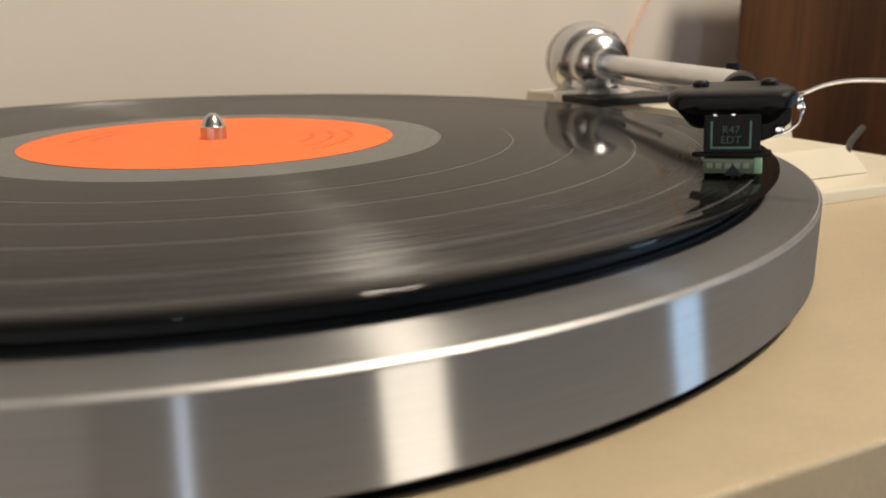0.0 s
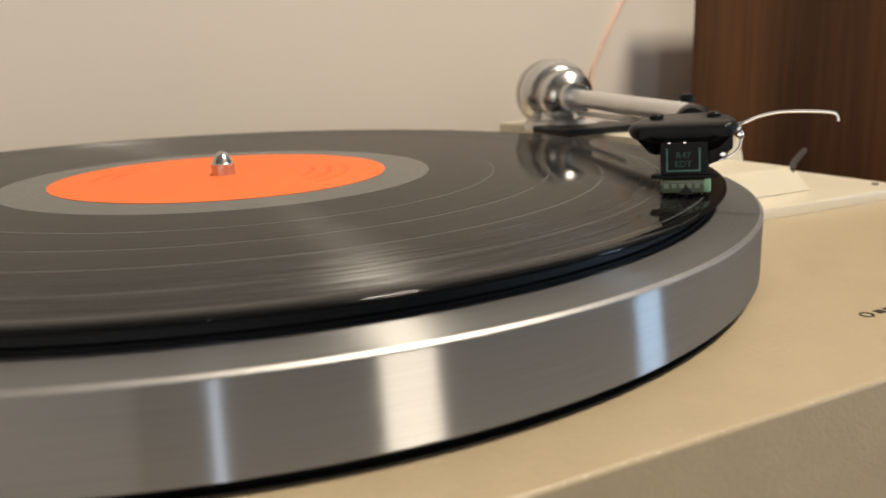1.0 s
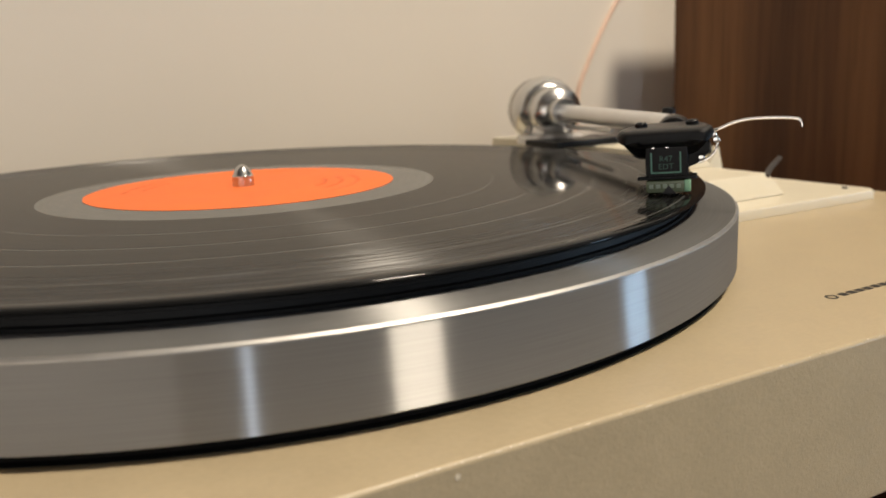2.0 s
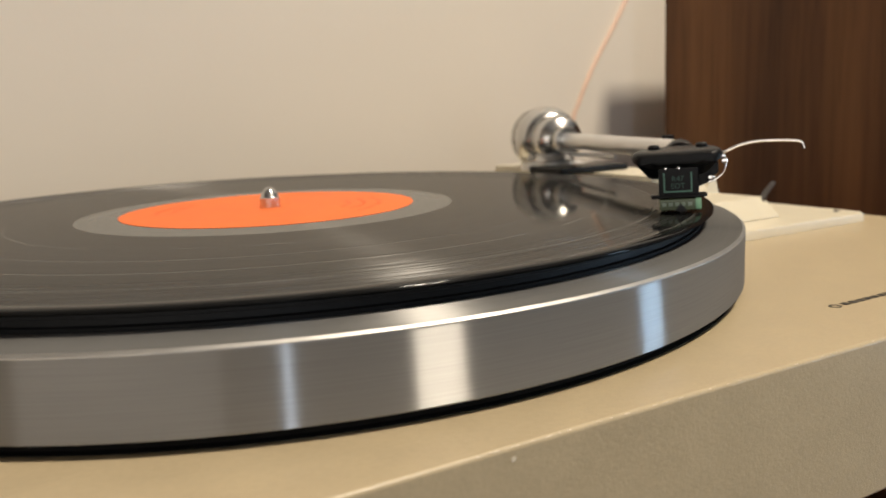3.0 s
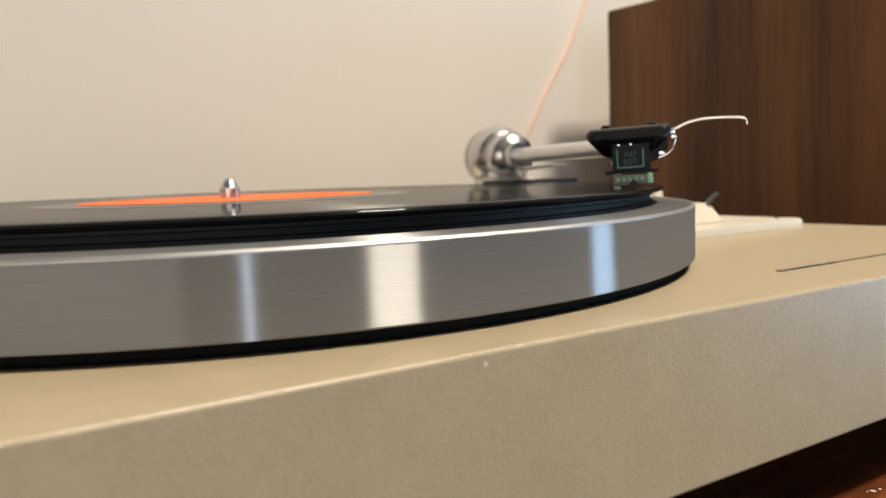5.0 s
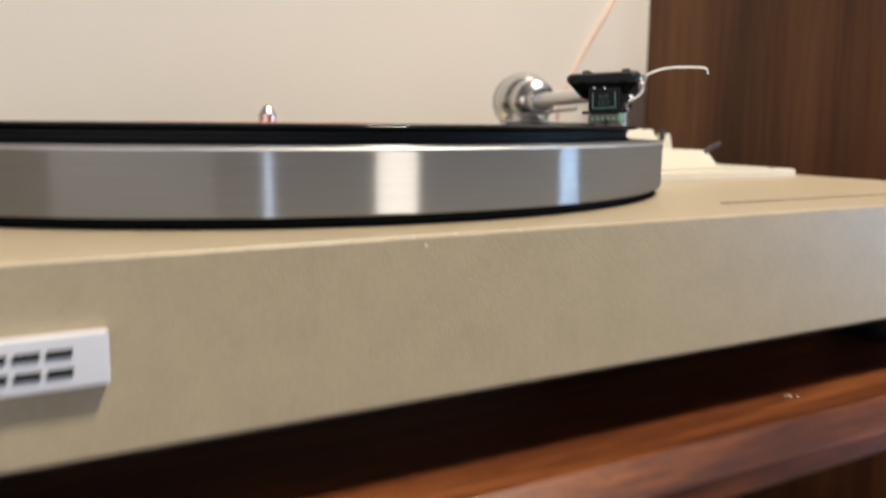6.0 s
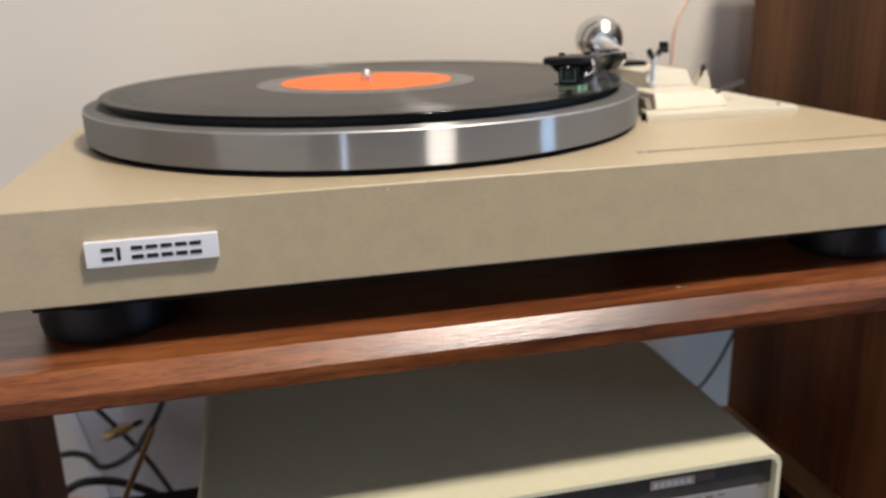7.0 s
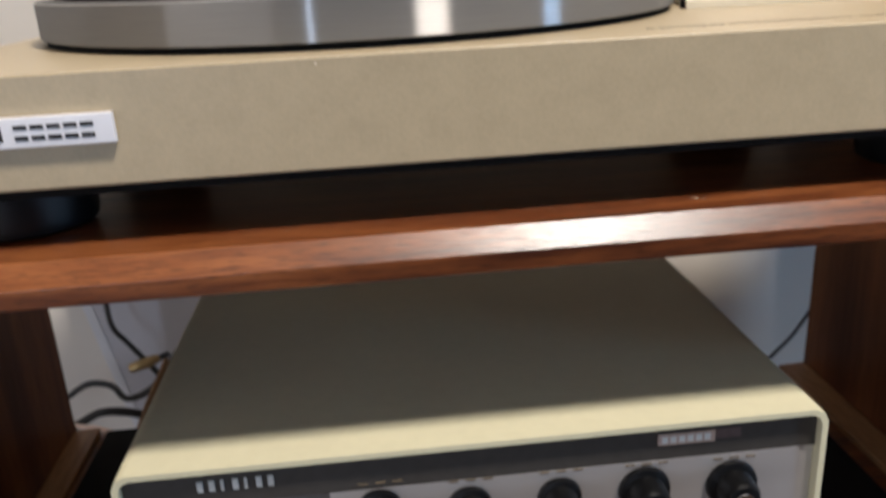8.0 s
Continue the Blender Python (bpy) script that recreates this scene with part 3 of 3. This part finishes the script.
for word, z in (("R47", 0.0347), ("EDT", 0.0326)):
    font = bpy.data.curves.new("print", "FONT")
    font.body, font.size, font.align_x = word, 0.0022, "CENTER"
    tmp = bpy.data.objects.new("print", font)
    me = bpy.data.meshes.new_from_object(tmp)
    bpy.data.objects.remove(tmp)
    b = bmesh.new()
    b.from_mesh(me)
    bmesh.ops.transform(b, matrix=HS @ pose(-0.0002, 0.00140, z, 90, 0, 0), verts=b.verts)
    part("print", b, DIM_GREEN, arm)
part("stylus_holder", local(box(-0.0056, 0.0058, 0.0010, 0.0110, 0.0262, 0.0296, 0.0005)), STYLUS_GREEN, arm, "pale green stylus holder")
for i in range(5):
    part("holder_bar", local(box(-0.0048 + i * 0.0018, -0.0036 + i * 0.0018, 0.00085, 0.0011, 0.0275, 0.0286)), HOLDER_INK, arm)
part("holder_end", local(box(0.0044, 0.0061, 0.0007, 0.0100, 0.0263, 0.0297, 0.0004)), BRIGHT_GREEN, arm, "bright translucent green end of the stylus holder")
for x in (-0.0034, 0.0002):
    part("pin", local(lathe([(0, -0.0007), (0.0004, -0.0006), (0.0005, 0), (0.0004, 0.0005), (0, 0.0006)], 12, pose(x, 0.0010, 0.0385, 90, 0, 0))), CHROME, arm)
part("stylus_pointer", local(prism([(-0.0019, 0), (0.0019, 0), (0, 0.0023)], -0.0002, 0.0002, 0, pose(0.0004, 0.0008, 0.0260, 90, 0, 0))), INK, arm)
part("stylus", local(lathe([(0, 0.0251), (0.0004, 0.0254), (0.0005, 0.0266), (0, 0.0266)], 10, pose(0.0004, 0.0012, 0))), INK, arm)
hs = [HS @ Vector(p) for p in ((0.0120, 0.0060, 0.0418), (0.0140, 0.0058, 0.0424), (0.0170, 0.0056, 0.0436), (0.0215, 0.0054, 0.0444), (0.0275, 0.0052, 0.0443), (0.0325, 0.0050, 0.0438), (0.0338, 0.0050, 0.0430), (0.0341, 0.0050, 0.0416))]
part("finger_lift", sweep(hs, 0.00042, 10), CHROME, arm, "thin curved chrome finger lift")
part("lift_bracket", local(sweep([(0.0128, 0.0045, 0.0415), (0.0131, 0.003, 0.0395), (0.0126, 0.0028, 0.0368), (0.0108, 0.0026, 0.0350), (0.0080, 0.0024, 0.0338)], 0.00032, 8)), CHROME, arm, "chrome lift bracket")
part("side_fin", local(prism([(0.0054, 0.0325), (0.0080, 0.0335), (0.0112, 0.0365), (0.0112, 0.0395), (0.0054, 0.0395)], -0.0070, -0.0040, 0.0003, pose(0, 0, 0, 90, 0, 0))), GLOSS_BLACK, arm)
for x, z in ((0.0122, 0.0412), (0.0128, 0.0398), (0.0090, 0.0352)):
    part("rivet", local(lathe([(0, -0.0008), (0.0008, -0.0006), (0.0010, 0), (0.0008, 0.0006), (0, 0.0008)], 14, pose(x, 0.002, z, 90, 0, 0))), CHROME, arm)
for x, c in ((-0.003, COPPER), (-0.001, WHITE_PLASTIC), (0.001, GREEN), (0.003, BLACK_CABLE)):
    part("lead_wire", local(sweep([(x, 0.0185, 0.0335), (x * 1.3, 0.0260, 0.0318), (x * 1.0, 0.0370, 0.0330), (x * 0.6, 0.0470, 0.0365)], 0.0004, 6)), c, arm)

# arm base with its raised steps
arc = [(0.1655 * math.cos(a), 0.1655 * math.sin(a)) for a in [radians(-22.4 + 3.2 * i) for i in range(18)]]
outline = [(0.2500, -0.0655), (0.2530, -0.0625), (0.2530, 0.1300), (0.1100, 0.1300)] + arc[::-1] + [(0.1525, -0.0655)]
base = part("arm_base", prism(outline, 0.0001, 0.0042, 0.0012), IVORY, table, "ivory plastic tonearm base plate")


def frustum(x0, x1, y0, y1, z0, z1, inset_front, inset_side):
    b = bmesh.new()
    lo = [b.verts.new((x, y, z0)) for x, y in ((x0, y0), (x1, y0), (x1, y1), (x0, y1))]
    hi = [b.verts.new((x, y, z1)) for x, y in ((x0 + inset_side * 0.3, y0 + inset_front), (x1 - inset_side, y0 + inset_front), (x1 - inset_side, y1), (x0 + inset_side * 0.3, y1))]
    b.faces.new(lo[::-1])
    b.faces.new(hi)
    for i in range(4):
        b.faces.new((lo[i], lo[(i + 1) % 4], hi[(i + 1) % 4], hi[i]))
    bmesh.ops.bevel(b, geom=b.edges[:], offset=0.0007, segments=2, affect="EDGES", profile=0.5)
    return b


part("lower_step", frustum(0.1660, 0.2140, -0.0500, 0.122, 0.0043, 0.0132, 0.006, 0.004), IVORY, base)
part("upper_step", frustum(0.1760, 0.2110, -0.0120, 0.118, 0.0133, 0.0230, 0.004, 0.003), IVORY, base)
# end of the ivory step in shadow, its shade given by the dark colour
part("shaded_end_block", frustum(0.1605, 0.1655, -0.0480, -0.0250, 0.0043, 0.0105, 0.004, 0.001), INK_AND_SHADE, base, "block beside the platter, coloured dark for the step's shaded end")
part("stopper", lathe([(0, 0.0002), (0.0014, 0.0002), (0.0014, 0.0040), (0.0010, 0.0045), (0, 0.0045)], 20, Matrix.Translation((0.1530, -0.0600, 0))), RUBBER, table, "small black rubber stopper")
part("pivot_column", lathe([(0.0180, 0.0231), (0.0180, 0.0262), (0.0150, 0.0275), (0.0105, 0.0280), (0.0095, 0.0330), (0, 0.0330)], 40, Matrix.Translation((ARM_B.x, ARM_B.y, 0))), SATIN, base, "silver pivot column")
part("lift_platform", box(0.1560, 0.1990, 0.0300, 0.0560, 0.0232, 0.0262, 0.0006), GLOSS_BLACK, base, "black cueing platform")
part("lift_bar", sweep([(0.1760, 0.048, 0.0315), (0.1660, 0.020, 0.0325), (0.1560, -0.008, 0.0330)], 0.0010, 10), SATIN, base, "thin silver cueing bar")
part("rest_post", lathe([(0.0030, 0.0133), (0.0030, 0.0165), (0.0016, 0.0175), (0.0014, 0.0310), (0.0024, 0.0320), (0.0024, 0.0340), (0, 0.0345)], 20, Matrix.Translation((0.1800, -0.0160, 0))), SATIN, base, "thin silver arm rest post")
part("rest_clip", sweep([(0.1740, -0.0210, 0.0370), (0.1765, -0.0195, 0.0335), (0.1800, -0.0160, 0.0325), (0.1850, -0.0110, 0.0335), (0.1890, -0.0070, 0.0355), (0.1935, -0.0030, 0.0360)], 0.0018, 10), GLOSS_BLACK, base, "black arm rest clip")
part("clip_knob", lathe([(0, -0.0035), (0.0026, -0.0035), (0.0030, -0.0025), (0.0030, 0.0025), (0.0026, 0.0035), (0, 0.0035)], 20, pose(0.1940, -0.0020, 0.0372)), GLOSS_BLACK, base)
part("lever_mount", prism([(0.2170, 0.0043), (0.2320, 0.0043), (0.2275, 0.0205), (0.2255, 0.0205)], -0.004, 0.004, 0.0003, pose(0, 0.0030, 0, 90, 0, 0)), IVORY, base, "ivory wedge that carries the cueing lever")
part("cue_lever", sweep([(0.2245, 0.001, 0.0170), (0.2262, 0.0035, 0.0200), (0.2290, 0.0080, 0.0228)], 0.0016, 10), GLOSS_BLACK, base, "short black cueing lever")
part("size_lever", sweep([(0.2080, -0.0450, 0.0120), (0.2180, -0.0380, 0.0135), (0.2370, -0.0275, 0.0160)], 0.0012, 8), DARK_PANEL, base, "thin dark metal lever")
part("rivet", lathe([(0, 0.0050), (0.0010, 0.0049), (0.0014, 0.0043), (0, 0.0041)], 16, Matrix.Translation((0.2440, -0.0560, 0))), DARK_PANEL, base)

# ---- record ----
record = thing("vinyl_record", (0, 0, ZP + 0.0039), "black vinyl record with an orange paper label, lying on the platter", "record")
disc = part("disc", lathe([(0.0037, 0.02325), (0.1440, 0.02325), (0.1492, 0.02330), (0.1504, 0.0236), (0.1510, 0.0241), (0.1509, 0.0245), (0.1504, 0.0248), (0.1496, 0.02495), (0.1484, 0.0249), (0.1468, ZR - 0.0003), (0.0660, ZR - 0.0003), (0.0640, ZR - 0.0001), (0.0516, ZR), (0.0037, ZR)], 256, None, True), VINYL, record, "black grooved vinyl disc with a smooth run-out, its shine painted grey", 50)
part("centre_label", lathe([(0.0038, ZR + 0.00002), (0.0511, ZR + 0.00002), (0.0511, ZR + 0.00014), (0.0038, ZR + 0.00014)], 128, None, True), LABEL, record, "plain orange paper label")

for radius, start, count in ((0.0390, -1.05, 12), (0.0335, -0.95, 9), (0.0280, -0.80, 6), (0.0390, 2.1, 9), (0.0335, 2.2, 6)):
    for k in range(count):
        a = start + k * 0.0036 / radius
        wide = 0.0022 if k % 3 else 0.0014
        part("print_bar", prism([(-0.0008, -wide / 2), (0.0008, -wide / 2), (0.0008, wide / 2), (-0.0008, wide / 2)], ZR + 0.000145, ZR + 0.00019, 0, pose(radius * math.cos(a), radius * math.sin(a), 0, 0, 0, math.degrees(a))), LABEL_INK, record)

# ---- loudspeaker ----
speaker = thing("loudspeaker", (0.482, 0.056, SHELF_Z), "walnut veneered loudspeaker cabinet standing beside the turntable", "loudspeaker")
part("cabinet", box(0.3780, 0.5860, -0.070, 0.182, SHELF_Z, 0.1524, 0.0012), WALNUT, speaker, "dark walnut veneered cabinet")
part("front_grille", box(0.3880, 0.5760, -0.0780, -0.0701, SHELF_Z + 0.01, 0.1424, 0.002), RUBBER, speaker, "black cloth front grille")

# ---- amplifier ----
AX0, AX1, AY0, AY1, AZ0, AZ1 = -0.1125, 0.1755, -0.183, 0.06, -0.252, -0.152
MAT_Z = BOARD_Z + 0.004
mat = link_mesh("black_mat", box(-0.198, 0.268, -0.186, 0.050, BOARD_Z, MAT_Z, 0.001), RUBBER)
tagged(mat, "thin black mat lying under the amplifier", "mat")
amp = thing("amplifier", (0.03, -0.08, MAT_Z), "cream enamelled vintage amplifier with dark front strip and black knobs", "amplifier")
outer = [(AX0, AZ0), (AX1, AZ0), (AX1, AZ1 - 0.006), (AX1 - 0.0018, AZ1 - 0.0018), (AX1 - 0.006, AZ1), (AX0 + 0.006, AZ1), (AX0 + 0.0018, AZ1 - 0.0018), (AX0, AZ1 - 0.006)]
inner = [(AX0 + 0.0025, AZ0 + 0.0025), (AX1 - 0.0025, AZ0 + 0.0025), (AX1 - 0.0025, AZ1 - 0.007), (AX1 - 0.0039, AZ1 - 0.0039), (AX1 - 0.007, AZ1 - 0.0025), (AX0 + 0.007, AZ1 - 0.0025), (AX0 + 0.0039, AZ1 - 0.0039), (AX0 + 0.0025, AZ1 - 0.007)]
b = bmesh.new()
loops = [[b.verts.new((x, y, z)) for x, z in o] for o, y in ((outer, AY1), (outer, AY0), (inner, AY0), (inner, AY0 + 0.012))]
for a, c in zip(loops, loops[1:]):
    for i in range(8):
        b.faces.new((a[i], a[(i + 1) % 8], c[(i + 1) % 8], c[i]))
b.faces.new(loops[0])
part("case", b, CREAM, amp, "cream enamelled wrap-round metal case")
FY = AY0 + 0.004
part("top_strip", box(AX0 + 0.0027, AX1 - 0.0027, FY, FY + 0.008, AZ1 - 0.0190, AZ1 - 0.0042), DARK_PANEL, amp, "dark metal strip")
part("left_panel", box(AX0 + 0.0027, -0.0300, FY + 0.001, FY + 0.008, AZ0 + 0.003, AZ1 - 0.0191), GREY_PANEL, amp, "dull grey front panel")
face = part("control_panel", box(-0.0299, AX1 - 0.0095, FY - 0.0002, FY + 0.008, AZ0 + 0.003, AZ1 - 0.0191), BRUSHED, amp, "pale brushed metal control panel")
part("end_strip", box(AX1 - 0.0094, AX1 - 0.0027, FY + 0.001, FY + 0.008, AZ0 + 0.003, AZ1 - 0.0191), BRUSHED, amp)
for i in range(7):
    x = -0.0810 + i * 0.0046
    part("name_bar", box(x, x + (0.0022 if i not in (2, 4) else 0.0011), FY - 0.0006, FY + 0.0001, AZ1 - 0.0125, AZ1 - 0.0078), WHITE_INK, amp)
tag_plate = part("model_plate", box(0.1050, 0.1290, FY - 0.0006, FY + 0.0001, AZ1 - 0.0120, AZ1 - 0.0070), PINK_PLATE, amp, "small pinkish plate with worn print")
for i in range(6):
    part("plate_bar", box(0.1065 + i * 0.0036, 0.1090 + i * 0.0036, FY - 0.0008, FY - 0.0006, AZ1 - 0.0110, AZ1 - 0.0080), WHITE_INK, tag_plate)
part("plate_end", box(0.1292, 0.1400, FY - 0.0005, FY + 0.0001, AZ1 - 0.0112, AZ1 - 0.0066), DULL_PLATE, amp)
for i, (x, z) in enumerate(((-0.0103, -0.1800), (0.0262, -0.1830), (0.0636, -0.1832), (0.0995, -0.1838), (0.1370, -0.1850))):
    r = 0.0078 if i < 3 else 0.0092
    knob = part("knob", lathe([(0, 0.0140), (r * 0.55, 0.0140), (r * 0.72, 0.0134), (r * 0.86, 0.0110), (r * 0.90, 0.0030), (r * 1.15, 0.0022), (r * 1.2, 0.0002), (0, 0.0002)], 36, Matrix.Translation((x, FY - 0.001, z)) @ pose(0, 0, 0, 90, 0, 0)), GLOSS_BLACK, amp, "black control knob")
    part("knob_cap", lathe([(0, 0.0146), (r * 0.42, 0.0145), (r * 0.46, 0.0138), (0, 0.0138)], 24, Matrix.Translation((x, FY - 0.001, z)) @ pose(0, 0, 0, 90, 0, 0)), CHROME, knob)
    for k in range(3):
        part("print_bar", box(x - 0.008 + k * 0.007, x - 0.004 + k * 0.007, FY - 0.0005, FY - 0.0002, z + 0.0112, z + 0.0120), INK_AND_SHADE, face)
for x in (AX0 + 0.03, AX1 - 0.03):
    for y in (AY0 + 0.03, AY1 - 0.03):
        part("foot", lathe([(0, MAT_Z), (0.009, MAT_Z), (0.010, AZ0 - 0.0001), (0, AZ0 - 0.0001)], 24, Matrix.Translation((x, y, 0))), RUBBER, amp)

# ---- cables and wall fittings ----


def cable(name, points, r, mat, label):
    ob = link_mesh(name, sweep(points, r, 10, 10), mat)
    return tagged(ob, label, "cable")


cable("hanging_wire", [(0.3300, 0.2380, -0.02), (0.3310, 0.2380, 0.008), (0.3335, 0.2380, 0.040), (0.3420, 0.2380, 0.060), (0.3590, 0.2380, 0.090), (0.3870, 0.2380, 0.131), (0.4110, 0.2380, 0.175), (0.470, 0.2380, 0.30), (0.56, 0.2380, 0.6)], 0.0018, COPPER, "thin copper coloured wire hanging down the wall")

board = thing("white_board", (-0.10, 0.222, FLOOR_Z), "pale white board leaning on the wall behind the rack", "board")


def leaning(x, width, y0, y1):
    """An upright slab whose sides lean with the board."""
    b = bmesh.new()
    ends = [[b.verts.new((x + shift + dx, y, z)) for dx, shift, z in ((0, 0.106, FLOOR_Z), (width, 0.106, FLOOR_Z), (width, -0.024, -0.12), (0, -0.024, -0.12))] for y in (y0, y1)]
    b.faces.new(ends[0])
    b.faces.new(ends[1][::-1])
    for i in range(4):
        j = (i + 1) % 4
        b.faces.new((ends[0][i], ends[1][i], ends[1][j], ends[0][j]))
    return b


part("sheet", leaning(-0.2506, 0.150, 0.2156, 0.226), PALE_SHEET, board)
part("edge_strip", leaning(-0.2590, 0.0083, 0.2145, 0.230), WHITE_PLASTIC, board, "white plastic edge strip")
cable("black_cable", [(-0.236, 0.205, -0.17), (-0.2310, 0.190, -0.210), (-0.2269, 0.180, -0.2408), (-0.2164, 0.180, -0.2588), (-0.1981, 0.178, -0.2848), (-0.180, 0.17, -0.310), (-0.15, 0.15, -0.36)], 0.0022, BLACK_CABLE, "thin black cable hanging behind the amplifier")
cable("black_cable", [(-0.300, 0.18, -0.330), (-0.2737, 0.165, -0.3009), (-0.2629, 0.160, -0.2915), (-0.2465, 0.160, -0.2829), (-0.2296, 0.160, -0.2862), (-0.2150, 0.150, -0.2940), (-0.1900, 0.140, -0.2800), (-0.170, 0.150, -0.2570), (-0.150, 0.190, -0.236), (-0.095, 0.212, -0.215)], 0.0026, BLACK_CABLE, "black cable looping behind the amplifier")
cable("black_cable", [(-0.285, 0.13, -0.300), (-0.2520, 0.120, -0.2990), (-0.2252, 0.118, -0.2870), (-0.1967, 0.120, -0.2930), (-0.170, 0.12, -0.31)], 0.0034, BLACK_CABLE, "thick black mains cable behind the amplifier")
cable("black_cable", [(-0.270, 0.15, -0.325), (-0.2400, 0.115, -0.3080), (-0.2209, 0.110, -0.3040), (-0.1950, 0.120, -0.3120), (-0.17, 0.14, -0.35)], 0.0034, BLACK_CABLE, "thick black mains cable behind the amplifier")
cable("black_cable", [(-0.270, 0.12, -0.318), (-0.245, 0.11, -0.312), (-0.225, 0.105, -0.300), (-0.205, 0.105, -0.306), (-0.180, 0.11, -0.330)], 0.0030, BLACK_CABLE, "thick black mains cable behind the amplifier")
cable("black_cable", [(-0.262, 0.10, -0.335), (-0.235, 0.10, -0.322), (-0.210, 0.10, -0.318), (-0.185, 0.10, -0.327)], 0.0036, BLACK_CABLE, "thick black mains cable behind the amplifier")
cable("tan_cable", [(-0.164, 0.100, -0.238), (-0.175, 0.088, -0.258), (-0.185, 0.085, -0.278), (-0.196, 0.085, -0.303), (-0.212, 0.09, -0.350)], 0.0022, TAN, "tan brown cable hanging beside the amplifier")
cable("pink_lead", [(-0.262, 0.11, -0.2890), (-0.2277, 0.10, -0.2890), (-0.2072, 0.10, -0.2970), (-0.185, 0.12, -0.315)], 0.0016, COPPER, "thin pinkish lead among the black cables")
cable("black_cable", [(0.345, 0.215, -0.36), (0.3630, 0.205, -0.3318), (0.3724, 0.200, -0.3153), (0.3887, 0.200, -0.2883), (0.41, 0.205, -0.25)], 0.0016, BLACK_CABLE, "thin black cable against the wall")
plug = thing("phono_plug", (-0.2035, 0.172, -0.2790), "brass coloured phono plug on a black cable", "plug")
part("barrel", lathe([(0, -0.0130), (0.0030, -0.0130), (0.0042, -0.0100), (0.0046, 0.0040), (0.0036, 0.0100), (0.0020, 0.0135), (0, 0.0135)], 24, axis_pose((-0.2035, 0.172, -0.2745), (0.9, 0.1, 0.25))), BRASS, plug)
part("sleeve", lathe([(0.0021, 0.0130), (0.0026, 0.0135), (0.0022, 0.0210), (0.0016, 0.0210)], 16, axis_pose((-0.2035, 0.172, -0.2745), (0.9, 0.1, 0.25)), True), BLACK_CABLE, plug)
